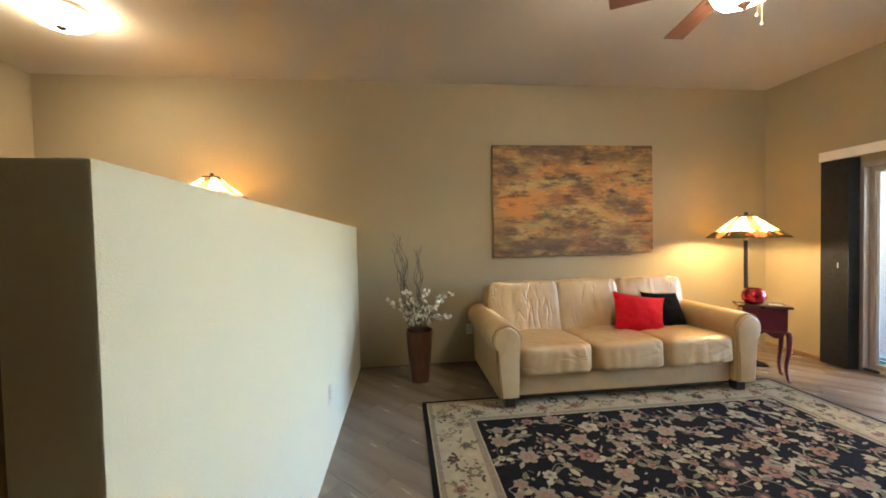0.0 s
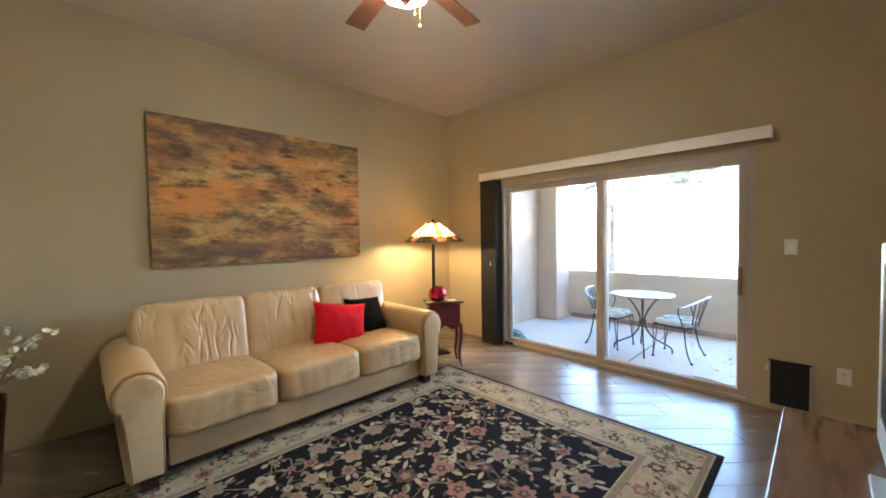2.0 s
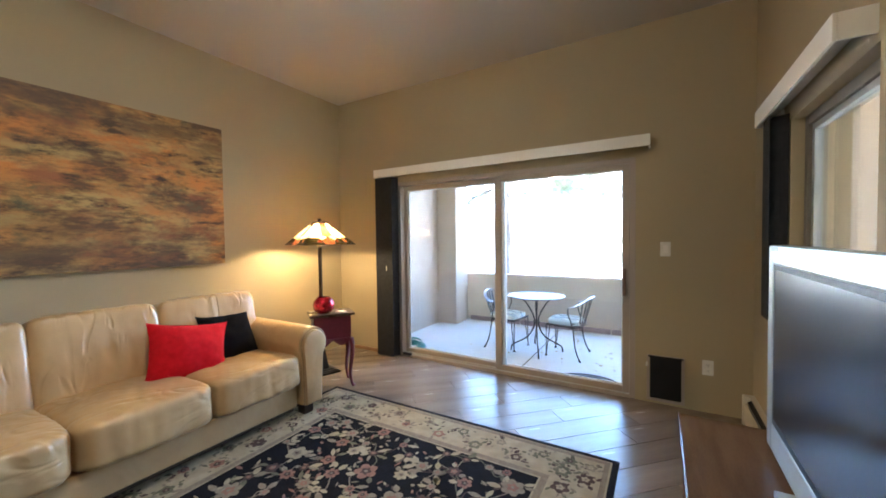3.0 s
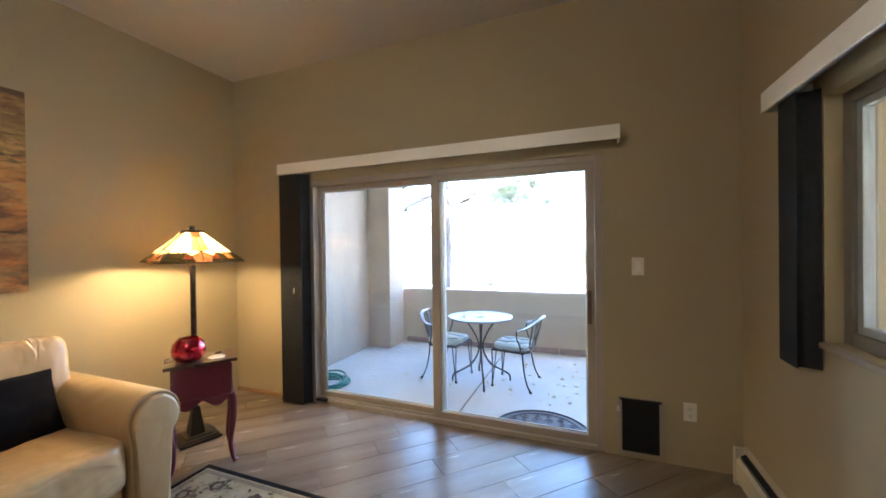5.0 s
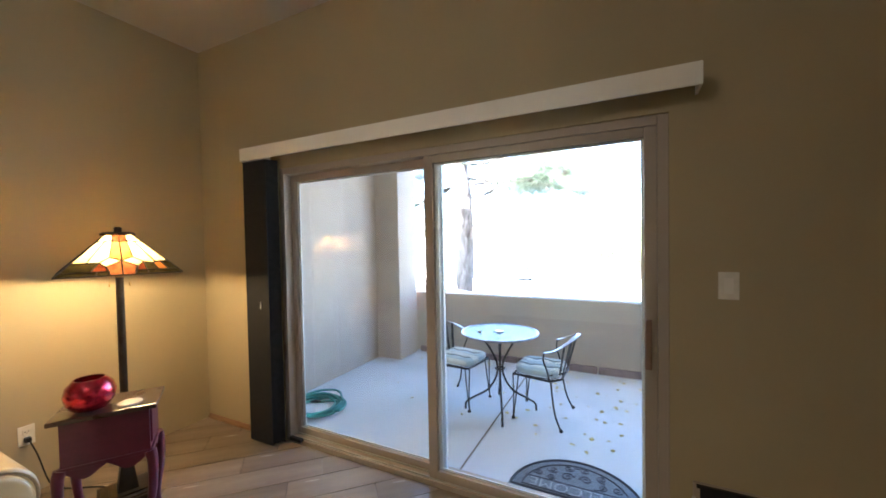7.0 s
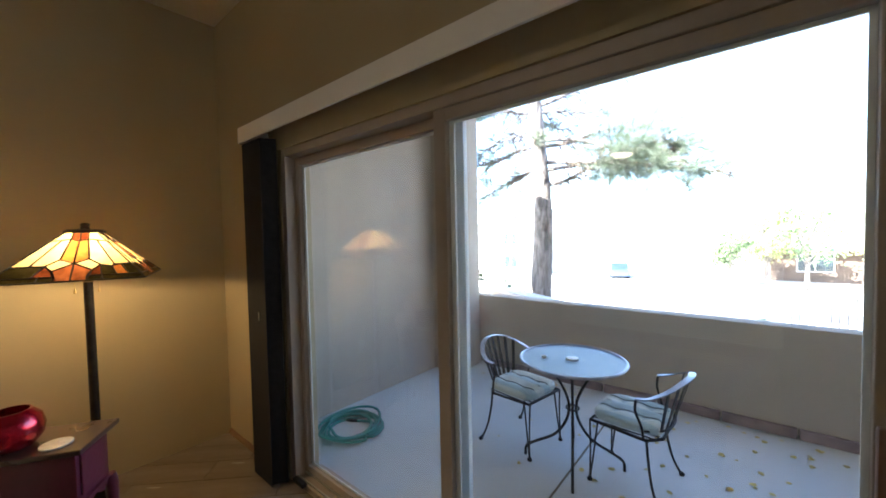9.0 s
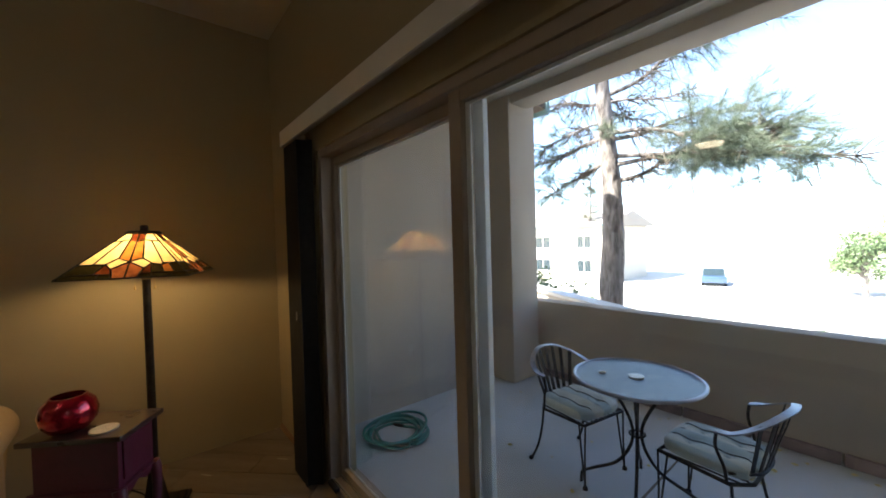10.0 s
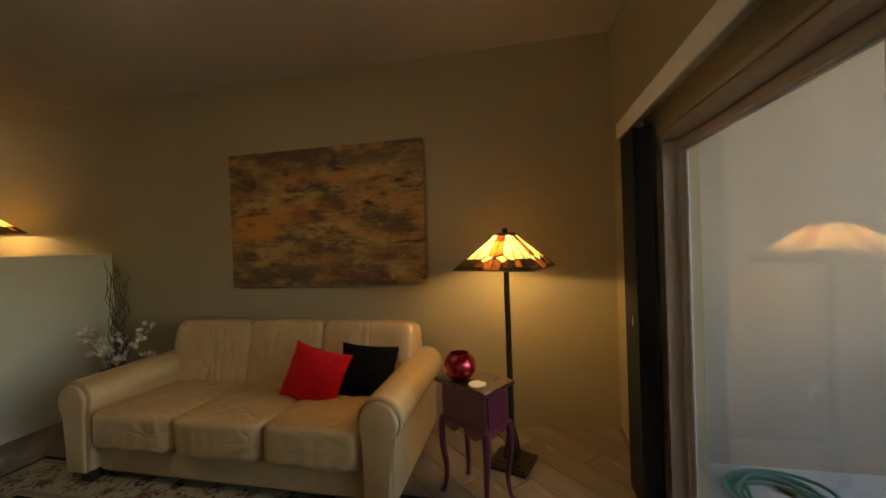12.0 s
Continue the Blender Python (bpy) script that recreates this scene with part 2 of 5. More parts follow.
RUGPLUM = surf("rug_plum_wool", (0.13, 0.085, 0.065), (0.08, 0.055, 0.045), 20, 0.95, 0.8, 330, spec=0.06)
VASE = surf("brown_metal_vase", (0.15, 0.065, 0.035), (0.085, 0.035, 0.02), 6, 0.35, 0.1, 60, metal=0.35, stretch=(4, 4, 0.6))
TWIG = surf("dry_twig", (0.13, 0.095, 0.07), None, 20, 0.85, 0.4, 90)
PETAL = surf("cream_petal", (0.72, 0.66, 0.50), None, 25, 0.7)
HEATER = surf("cream_enamel", (0.60, 0.54, 0.43), None, 6, 0.4, 0.05, 90)
WOODTRIM = surf("oak_trim", (0.26, 0.145, 0.07), (0.19, 0.10, 0.05), 8, 0.5, 0.1, 60, stretch=(1, 6, 6))
PANE = pane_glass("window_glass", (0.93, 0.95, 0.945), 1.3)
STONE = surf("coaster_stone", (0.62, 0.57, 0.47), (0.45, 0.40, 0.32), 60, 0.7, 0.2, 120)


def painted_canvas():
    """Layered strokes of ochre, rust, umber and olive, drawn out sideways."""
    m, n, l, p = nodes_of("abstract_canvas")
    co = n.new("ShaderNodeTexCoord")

    def layer(scale, stretch, lo, hi, seed):
        mp, tex, ramp = n.new("ShaderNodeMapping"), n.new("ShaderNodeTexNoise"), n.new("ShaderNodeValToRGB")
        mp.inputs["Scale"].default_value, mp.inputs["Location"].default_value = stretch, (seed, seed * 1.7, seed * 0.3)
        tex.inputs["Scale"].default_value, tex.inputs["Detail"].default_value, tex.inputs["Roughness"].default_value = scale, 8, 0.68
        ramp.color_ramp.elements[0].position, ramp.color_ramp.elements[1].position = lo, hi
        l.new(co.outputs["Object"], mp.inputs[0]), l.new(mp.outputs[0], tex.inputs["Vector"]), l.new(tex.outputs["Fac"], ramp.inputs[0])
        return ramp.outputs[0]

    def over(below, color, fac):
        mix = n.new("ShaderNodeMix")
        mix.data_type = "RGBA"
        l.new(fac, mix.inputs["Factor"]), l.new(below, mix.inputs["A"])
        mix.inputs["B"].default_value = (*color, 1)
        return mix.outputs["Result"]

    base = n.new("ShaderNodeRGB")
    base.outputs[0].default_value = (0.40, 0.215, 0.06, 1)
    c = over(base.outputs[0], (0.55, 0.21, 0.04), layer(1.3, (1, 1, 1.3), 0.46, 0.60, 3.1))
    c = over(c, (0.46, 0.31, 0.10), layer(2.4, (1, 0.7, 2.2), 0.47, 0.60, 9.4))
    c = over(c, (0.13, 0.065, 0.028), layer(2.4, (1, 0.7, 2.4), 0.48, 0.60, 1.2))
    c = over(c, (0.10, 0.09, 0.045), layer(3.4, (1, 1.1, 1.9), 0.55, 0.68, 6.3))
    c = over(c, (0.055, 0.03, 0.018), layer(4.4, (1, 0.7, 2.2), 0.52, 0.63, 12.7))
    c = over(c, (0.30, 0.11, 0.04), layer(3.2, (1, 0.8, 1.8), 0.53, 0.66, 17.9))
    # darker bands along the foot and the upper edge
    for low, high, seed in ((0.62, 1.27, 21.0), (0.0, 0.55, 25.0)):
        sep, rng, mul = n.new("ShaderNodeSeparateXYZ"), n.new("ShaderNodeMapRange"), n.new("ShaderNodeMath")
        l.new(co.outputs["Object"], sep.inputs[0]), l.new(sep.outputs["Z"], rng.inputs["Value"])
        if low:
            rng.inputs["From Min"].default_value, rng.inputs["From Max"].default_value = 0.75, 1.25
        else:
            rng.inputs["From Min"].default_value, rng.inputs["From Max"].default_value = 0.5, 0.05
        mul.operation = "MULTIPLY"
        l.new(rng.outputs[0], mul.inputs[0]), l.new(layer(3.0, (1, 0.8, 2.6), 0.38, 0.56, seed), mul.inputs[1])
        c = over(c, (0.085, 0.05, 0.028), mul.outputs[0])
    l.new(c, p.inputs["Base Color"])
    p.inputs["Roughness"].default_value = 0.62
    tex, bp = n.new("ShaderNodeTexNoise"), n.new("ShaderNodeBump")
    tex.inputs["Scale"].default_value, tex.inputs["Detail"].default_value = 130, 5
    bp.inputs["Strength"].default_value, bp.inputs["Distance"].default_value = 0.4, 0.006
    l.new(co.outputs["Object"], tex.inputs["Vector"]), l.new(tex.outputs["Fac"], bp.inputs["Height"]), l.new(bp.outputs[0], p.inputs["Normal"])
    return m


CANVAS = painted_canvas()


# ---- builders ----
def thing(name, label, category, m=None, group=""):
    ob = new(name)
    ob.empty_display_size = 0.1
    ob.matrix_basis = m or Matrix()
    return tagged(ob, label, category, group)


def part(name, bm, material, parent=None, label="", smooth=False):
    me = bpy.data.meshes.new(name)
    bmesh.ops.recalc_face_normals(bm, faces=bm.faces)
    bm.to_mesh(me)
    bm.free()
    me.materials.append(material)
    if smooth:
        me.shade_smooth()
        me.set_sharp_from_angle(angle=radians(38))
    ob = new(name, me)
    ob.parent = parent
    return tagged(ob, label)


def structure(name, bm, material, label, category, smooth=False):
    return tagged(part(name, bm, material, None, label, smooth), label, category, kind="structure")


def box(bm, x0, y0, z0, x1, y1, z1, bevel=0.0, m=None):
    old = set(bm.verts) if bm.verts else set()
    v = bmesh.ops.create_cube(bm, size=1)["verts"]
    bmesh.ops.scale(bm, vec=(x1 - x0, y1 - y0, z1 - z0), verts=v)
    bmesh.ops.translate(bm, vec=((x0 + x1) / 2, (y0 + y1) / 2, (z0 + z1) / 2), verts=v)
    if bevel:
        bmesh.ops.bevel(bm, geom=list({e for q in v for e in q.link_edges}), offset=bevel, segments=2, profile=0.6, affect="EDGES")
    if m:
        bmesh.ops.transform(bm, matrix=m, verts=[q for q in bm.verts if q not in old])
    return bm


def boxed(*args, **more):
    return box(bmesh.new(), *args, **more)


def tube(bm, points, radius, sides=8, closed=False):
    """A round bar along points; radius is one number or one for each point."""
    pts = [Vector(p) for p in points]
    rad = radius if isinstance(radius, (list, tuple)) else [radius] * len(pts)
    rings, up = [], None
    for i, p in enumerate(pts):
        a = pts[i - 1] if (i or closed) else p
        b = pts[(i + 1) % len(pts)] if (i < len(pts) - 1 or closed) else p
        d = (b - a).normalized()
        if up is None:
            up = d.orthogonal().normalized()
        up = (up - d * up.dot(d)).normalized()
        side = d.cross(up)
        rings.append([bm.verts.new(p + (up * math.cos(t) + side * math.sin(t)) * rad[i]) for t in (2 * math.pi * k / sides for k in range(sides))])
    last = len(rings) if closed else len(rings) - 1
    for i in range(last):
        r, s = rings[i], rings[(i + 1) % len(rings)]
        for k in range(sides):
            bm.faces.new((r[k], r[(k + 1) % sides], s[(k + 1) % sides], s[k]))
    if not closed:
        bm.faces.new(rings[0][::-1])
        bm.faces.new(rings[-1])
    return bm


def curve(points, steps=6):
    """A smooth line through points."""
    p = [Vector(q) for q in points]
    p = [p[0] * 2 - p[1], *p, p[-1] * 2 - p[-2]]
    out = []
    for i in range(1, len(p) - 2):
        for k in range(steps):
            t = k / steps
            out.append(0.5 * (2 * p[i] + (p[i + 1] - p[i - 1]) * t + (2 * p[i - 1] - 5 * p[i] + 4 * p[i + 1] - p[i + 2]) * t * t
                              + (3 * p[i] - p[i - 1] - 3 * p[i + 1] + p[i + 2]) * t ** 3))
    return out + [p[-2]]


def lathe(bm, profile, sides=32, at=(0, 0, 0)):
    """A turned body from (radius, height) pairs."""
    rings = []
    for r, z in profile:
        r = max(r, 1e-4)
        rings.append([bm.verts.new((at[0] + r * math.cos(2 * math.pi * k / sides), at[1] + r * math.sin(2 * math.pi * k / sides), at[2] + z)) for k in range(sides)])
    for a, b in zip(rings, rings[1:]):
        for k in range(sides):
            bm.faces.new((a[k], a[(k + 1) % sides], b[(k + 1) % sides], b[k]))
    bm.faces.new(rings[0][::-1])
    bm.faces.new(rings[-1])
    return bm


def prism(bm, outline, start, end, axis="x"):
    """An outline of (a, b) pairs drawn out along an axis: along x it lies in y, z; along y in x, z; along z in x, y."""
    def put(a, b, c):
        return {"x": (c, a, b), "y": (a, c, b), "z": (a, b, c)}[axis]
    lo, hi = [bm.verts.new(put(a, b, start)) for a, b in outline], [bm.verts.new(put(a, b, end)) for a, b in outline]
    n = len(outline)
    for k in range(n):
        bm.faces.new((lo[k], lo[(k + 1) % n], hi[(k + 1) % n], hi[k]))
    bm.faces.new(lo[::-1])
    bm.faces.new(hi)
    return bm


def pad(bm, size, power=5.0, puff=0.0, cuts=14, wrinkle=0.0, seed=0.0, m=None):
    """A stuffed block: a rounded box, swollen on top, with creases."""
    old = set(bm.verts)
    bmesh.ops.create_cube(bm, size=2)
    bmesh.ops.subdivide_edges(bm, edges=[e for e in bm.edges if e.verts[0] not in old], cuts=cuts, use_grid_fill=True)
    v = [q for q in bm.verts if q not in old]
    for q in v:
        a = [abs(c) for c in q.co]
        top = max(a)
        norm = sum(c ** power for c in a) ** (1 / power)
        c = q.co * (top / norm)
        x, y, z = c
        bulge = (1 - min(1, x * x)) * (1 - min(1, y * y))
        z *= 1 + puff * bulge
        c = Vector((x * size[0] / 2, y * size[1] / 2, z * size[2] / 2))
        if wrinkle:
            w = noise.noise(Vector((c.x * 4 + seed, c.y * 15 + c.x * 6, c.z * 4 + seed * 2)))
            w2 = noise.noise(Vector((c.x * 24 + seed, c.y * 26, c.z * 9)))
            c += c.normalized() * wrinkle * (w - 0.6 * abs(w) + 0.4 * w2)
        q.co = c
    if m:
        bmesh.ops.transform(bm, matrix=m, verts=v)
    return bm


def pillow_mesh(w, h, thick, seed):
    """A throw pillow: full in the middle, thin pinched edges, pulled-out corners."""
    bm, n = bmesh.new(), 20
    sides = []
    for s in (1, -1):
        grid = []
        for i in range(n + 1):
            row = []
            for j in range(n + 1):
                u, v = 2 * i / n - 1, 2 * j / n - 1
                soft = 1 + 0.02 * (u * v) ** 6
                x, z = u * w / 2 * (1 - 0.085 * (1 - v * v)) * soft, v * h / 2 * (1 - 0.085 * (1 - u * u)) * soft
                y = s * thick / 2 * ((1 - u * u) * (1 - v * v)) ** 0.55 + 0.012 * noise.noise(Vector((x * 11 + seed, z * 14, s)))
                row.append(bm.verts.new((x, y, z)))
            grid.append(row)
        for i in range(n):
            for j in range(n):
                bm.faces.new((grid[i][j], grid[i + 1][j], grid[i + 1][j + 1], grid[i][j + 1]))
        sides.append(grid)
    bmesh.ops.remove_doubles(bm, verts=bm.verts, dist=0.004)
    return bm


# ---- the large structure ----
H = 3.095         # ceiling
PATIO = -0.20     # patio slab
GROUND = -0.34    # ground outside

bm = boxed(-0.2, -8.2, -0.12, 4.4, 0.19, -0.012)
box(bm, 4.4, -8.2, -0.12, 6.7, -3.1, -0.012)
structure("floor", bm, GROUT, "grey-brown wood-look plank tile floor laid diagonally", "floor")

bm = boxed(-0.2, -8.2, -0.12, 0, 0.0, H)
structure("wall_west", bm, PAINT, "long tan painted wall behind the sofa", "wall")
bm = bmesh.new()
box(bm, -0.2, 0.0, -0.12, 0.92, 0.2, H), box(bm, 0.92, 0.0, 2.03, 3.40, 0.2, H), box(bm, 3.40, 0.0, -0.12, 4.4, 0.2, H)
structure("wall_north", bm, PAINT, "tan painted wall with the patio door", "wall")
# window wall: it ends where the room widens
WX, WY0, WY1, WZ0, WZ1 = 4.17, -1.75, -0.83, 1.02, 1.98
bm = bmesh.new()
box(bm, WX, WY1, -0.12, 4.4, 0.0, H), box(bm, WX, -3.3, -0.12, 4.4, WY0, H)
box(bm, WX, WY0, -0.12, 4.4, WY1, WZ0), box(bm, WX, WY0, WZ1, 4.4, WY1, H)
structure("wall_east", bm, PAINT, "tan painted wall with a small window", "wall")
bm = bmesh.new()
box(bm, 4.4, -3.3, -0.12, 6.7, -3.1, H), box(bm, 6.5, -8.2, -0.12, 6.7, -3.3, H)
structure("wall_entry", bm, PAINT, "tan painted walls of the wider part of the room", "wall")
structure("wall_south", boxed(0.0, -8.2, -0.12, 6.5, -8.0, H), PAINT, "tan painted end wall of the room", "wall")
structure("ceiling", boxed(-0.2, -8.2, H, 6.7, 0.2, H + 0.25), CEIL, "beige textured painted ceiling", "ceiling")

# half-height partition with a return; daylight on the partition is put into its paler colour
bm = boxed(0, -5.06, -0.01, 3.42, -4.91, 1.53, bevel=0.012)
structure("partition_wall", bm, DAYLIT_PAINT, "half-height partition wall, coloured pale for the daylight on it", "wall", True)
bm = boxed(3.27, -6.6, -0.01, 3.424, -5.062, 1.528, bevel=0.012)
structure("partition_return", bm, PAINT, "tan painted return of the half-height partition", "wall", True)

# patio shell
bm = boxed(-0.2, 0.2, PATIO - 0.2, 5.2, 3.25, PATIO)
structure("patio_slab", bm, CONCRETE, "smooth grey concrete patio slab", "ground")
structure("wall_patio_west", boxed(-0.25, 0.2, PATIO, 0.0, 2.42, 3.1), STUCCO, "tan stucco side wall of the patio", "wall")
bm = boxed(-0.25, 2.42, PATIO, 0.39, 2.90, 3.1, bevel=0.035)
structure("patio_pillar", bm, STUCCO, "tan stucco corner pillar of the patio", "pillar", True)
bm = boxed(-0.25, 2.97, PATIO, 5.0, 3.17, 0.70, bevel=0.045)
structure("wall_patio_parapet", bm, STUCCO, "low tan stucco parapet with a rounded top", "wall", True)
bm = boxed(-0.25, 2.46, 3.00, 5.2, 2.78, 3.34, bevel=0.03)
structure("patio_beam", bm, STUCCO, "tan stucco beam over the patio opening", "beam", True)
structure("wall_patio_east", boxed(5.0, 0.2, PATIO, 5.2, 3.25, 3.1), STUCCO, "tan stucco end wall of the patio", "wall")
structure("wall_patio_house", boxed(4.4, 0.0, PATIO - 0.2, 5.2, 0.2, 3.1), STUCCO, "tan stucco house wall on the patio", "wall")
structure("patio_ceiling", boxed(-0.2, 0.2, 3.1, 5.2, 2.46, 3.3), STUCCO_PALE, "pale plaster patio ceiling", "ceiling")
bm = prism(bmesh.new(), [(-8.6, 3.38), (3.25, 3.38), (3.25, 3.5), (-2.5, 5.2), (-8.6, 3.6)], -0.6, 7.0, "x")
structure("roof", bm, ROOF, "brown shingle roof of the house", "roof")
bm = bmesh.new()
for k in range(9):
    box(bm, 0.42 + k * 0.5, 2.925, PATIO, 0.905 + k * 0.5, 2.968, PATIO + 0.085, bevel=0.008)
structure("patio_curb", bm, surf("curb_brick", (0.31, 0.24, 0.25), (0.20, 0.155, 0.165), 9, 0.9, 0.6, 90), "row of dull red curb bricks along the parapet", "trim")
bm = boxed(2.125, 0.2, PATIO + 0.001, 2.139, 2.92, PATIO + 0.004)
structure("control_joint", bm, GROUT, "dark control joint across the patio slab", "trim")
# white-capped sloping wall beyond the pillar
bm = prism(bmesh.new(), [(-0.9, GROUND), (1.3, GROUND), (1.3, 0.50), (-0.9, 0.80)], 3.62, 3.80, "y")
structure("garden_wall", bm, STUCCO, "low sloping stucco garden wall outside", "wall")
bm = prism(bmesh.new(), [(-0.95, 0.81), (1.34, 0.498), (1.34, 0.54), (-0.95, 0.852)], 3.58, 3.84, "y")
structure("garden_wall_cap", bm, WHITE, "white cap on the sloping garden wall", "trim")

# trim inside
for k, (x0, x1) in enumerate(((0.014, 0.70),)):
    structure("baseboard", prism(bmesh.new(), [(-0.003, 0.0), (-0.022, 0.0), (-0.020, 0.018), (-0.010, 0.032), (-0.003, 0.034)], x0, x1, "x"), WOODTRIM,
              "thin oak quarter-round trim at the foot of the wall", "trim")

# ---- patio door ----
door = thing("patio_door", "almond framed sliding glass patio door, closed", "door")
tagged(door, kind="structure")
door.name = "door_1"
bm = bmesh.new()
box(bm, 0.92, 0.012, 0.0, 0.965, 0.15, 2.03, 0.004), box(bm, 3.355, 0.012, 0.0, 3.40, 0.15, 2.03, 0.004)
box(bm, 0.965, 0.012, 1.985, 3.355, 0.15, 2.03, 0.004), box(bm, 0.965, 0.012, -0.10, 3.355, 0.19, 0.022, 0.004)
part("frame", bm, FRAME, door)
bm = bmesh.new()
for y in (0.025, 0.075, 0.125):
    box(bm, 0.967, y, 0.022, 3.353, y + 0.008, 0.034)
part("track", bm, ALU, door, "bare aluminium track")


def sash(x0, x1, y0, y1, stile_l, stile_r, top, bottom):
    panel = part("sash", boxed(x0, y0, 0.034, x0 + stile_l, y1, 1.984, bevel=0.004), FRAME, door)
    part("stile", boxed(x1 - stile_r, y0, 0.034, x1, y1, 1.984, bevel=0.004), FRAME, panel)
    part("rail", boxed(x0 + stile_l, y0 + 0.001, 1.984 - top, x1 - stile_r, y1 - 0.001, 1.984, bevel=0.003), FRAME, panel)
    part("rail", boxed(x0 + stile_l, y0 + 0.001, 0.034, x1 - stile_r, y1 - 0.001, 0.034 + bottom, bevel=0.003), FRAME, panel)
    ym = (y0 + y1) / 2
    bead = bmesh.new()
    a, b, c, d = x0 + stile_l, x1 - stile_r, 0.034 + bottom, 1.984 - top
    for u in (ym + 0.006,):
        box(bead, a, u, c, a + 0.024, u + 0.006, d), box(bead, b - 0.012, u, c, b, u + 0.006, d)
        box(bead, a + 0.024, u, c, b - 0.012, u + 0.006, c + 0.012), box(bead, a + 0.024, u, d - 0.012, b - 0.012, u + 0.006, d)
    part("glazing_bead", bead, WHITE, panel)
    pane = part("pane", boxed(a, ym - 0.003, c, b, ym + 0.003, d), PANE, panel, "clear glass pane")
    pane.visible_shadow = False
    return panel


sash(0.966, 2.165, 0.078, 0.118, 0.035, 0.055, 0.048, 0.045)
part("screen_stile", boxed(2.160, 0.122, 0.036, 2.212, 0.147, 1.982, bevel=0.003), surf("white_screen_frame", (0.82, 0.82, 0.80), None, 6, 0.4, 0.05, 90), door, "white screen frame stile")
moving = sash(2.140, 3.354, 0.022, 0.062, 0.060, 0.052, 0.046, 0.052)
handle = boxed(3.302, -0.018, 0.87, 3.330, 0.006, 1.10, bevel=0.006)
box(handle, 3.305, 0.004, 0.89, 3.328, 0.024, 0.92), box(handle, 3.305, 0.004, 1.05, 3.328, 0.024, 1.08)
part("handle", handle, surf("brown_handle", (0.20, 0.11, 0.07), None, 20, 0.5), door, "brown pull handle")


def valance(name, length, label, m):
    v = thing(name, label, "valance", m)
    part("face_board", boxed(0, -0.012, 0, length, 0, 0.092, bevel=0.002), WHITE, v)
    part("end_board", boxed(0, 0.001, 0, 0.010, 0.115, 0.091), WHITE, v)
    part("end_board", boxed(length - 0.010, 0.001, 0, length, 0.115, 0.091), WHITE, v)
    part("top_board", boxed(0.011, 0.001, 0.081, length - 0.011, 0.115, 0.091), WHITE, v)
    part("head_rail", boxed(0.03, 0.045, 0.052, length - 0.03, 0.085, 0.085, bevel=0.004), ALU, v)
    return v


valance("blind_valance", 2.815, "long white blind valance above the patio door", pose(0.690, -0.126, 2.083))


def vane_stack(label, count, width, height, gap, m):
    s = thing("vertical_blind", label, "blind", m)
    for k in range(count):
        b = bmesh.new()
        outline = [(u * width, 0.006 * math.sin(math.pi * u)) for u in (0, 0.25, 0.5, 0.75, 1)]
        outline += [(u * width, 0.006 * math.sin(math.pi * u) + 0.0016) for u in (1, 0.75, 0.5, 0.25, 0)]
        prism(b, outline, 0, height, "z")
        slant = pose(k * gap, 0, 0, 0, 0, 62 + 6 * math.sin(k * 1.7))
        bmesh.ops.transform(b, matrix=slant, verts=b.verts)
        part("vane", b, BLIND, s)
        b = boxed(-0.004, 0.035, height + 0.001, 0.004, 0.05, height + 0.03)
        bmesh.ops.transform(b, matrix=pose(k * gap, 0, 0), verts=b.verts)
        part("carrier_clip", b, PLATE, s)
    return s


stack = vane_stack("dark charcoal vertical blind drawn to one side of the patio door", 11, 0.089, 2.065, 0.0215, pose(0.70, -0.108, 0.018))
part("front_vane", boxed(-0.006, -0.010, 0, 0.236, -0.007, 2.06), BLIND, stack)
part("wand", tube(bmesh.new(), [(0.15, -0.014, 0.99), (0.15, -0.014, 1.04)], 0.003, 8), ALU, stack, "grey tip of the blind wand")
bar = thing("door_bar", "short dark security bar lying in the door track", "door bar")
part("rod", boxed(0.985, -0.020, 0.023, 1.10, 0.010, 0.048, bevel=0.005), BLACK, bar)

# ---- window in the east wall ----
win = thing("window_1", "small window with a bronze frame in a deep reveal", "window")
tagged(win, kind="structure")
bm = bmesh.new()
X0, X1 = 4.225, 4.30
box(bm, X0, WY0, WZ0, X1, WY0 + 0.05, WZ1, 0.004), box(bm, X0, WY1 - 0.05, WZ0, X1, WY1, WZ1, 0.004)
box(bm, X0, WY0 + 0.05, WZ0, X1, WY1 - 0.05, WZ0 + 0.05, 0.004), box(bm, X0, WY0 + 0.05, WZ1 - 0.05, X1, WY1 - 0.05, WZ1, 0.004)
part("window_frame", bm, surf("bronze_frame", (0.20, 0.18, 0.15), None, 8, 0.45), win)
bm = bmesh.new()
a, b, c, d = WY0 + 0.05, WY1 - 0.05, WZ0 + 0.05, WZ1 - 0.05
box(bm, 4.240, a, c, 4.275, a + 0.03, d, 0.003), box(bm, 4.240, b - 0.03, c, 4.275, b, d, 0.003)
box(bm, 4.240, a + 0.03, c, 4.275, b - 0.03, c + 0.03, 0.003), box(bm, 4.240, a + 0.03, d - 0.03, 4.275, b - 0.03, d, 0.003)
part("window_sash", bm, surf("grey_sash", (0.36, 0.38, 0.37), None, 8, 0.45), win)
pane = part("pane", boxed(4.254, a + 0.03, c + 0.03, 4.260, b - 0.03, d - 0.03), PANE, win, "clear glass pane")
pane.visible_shadow = False
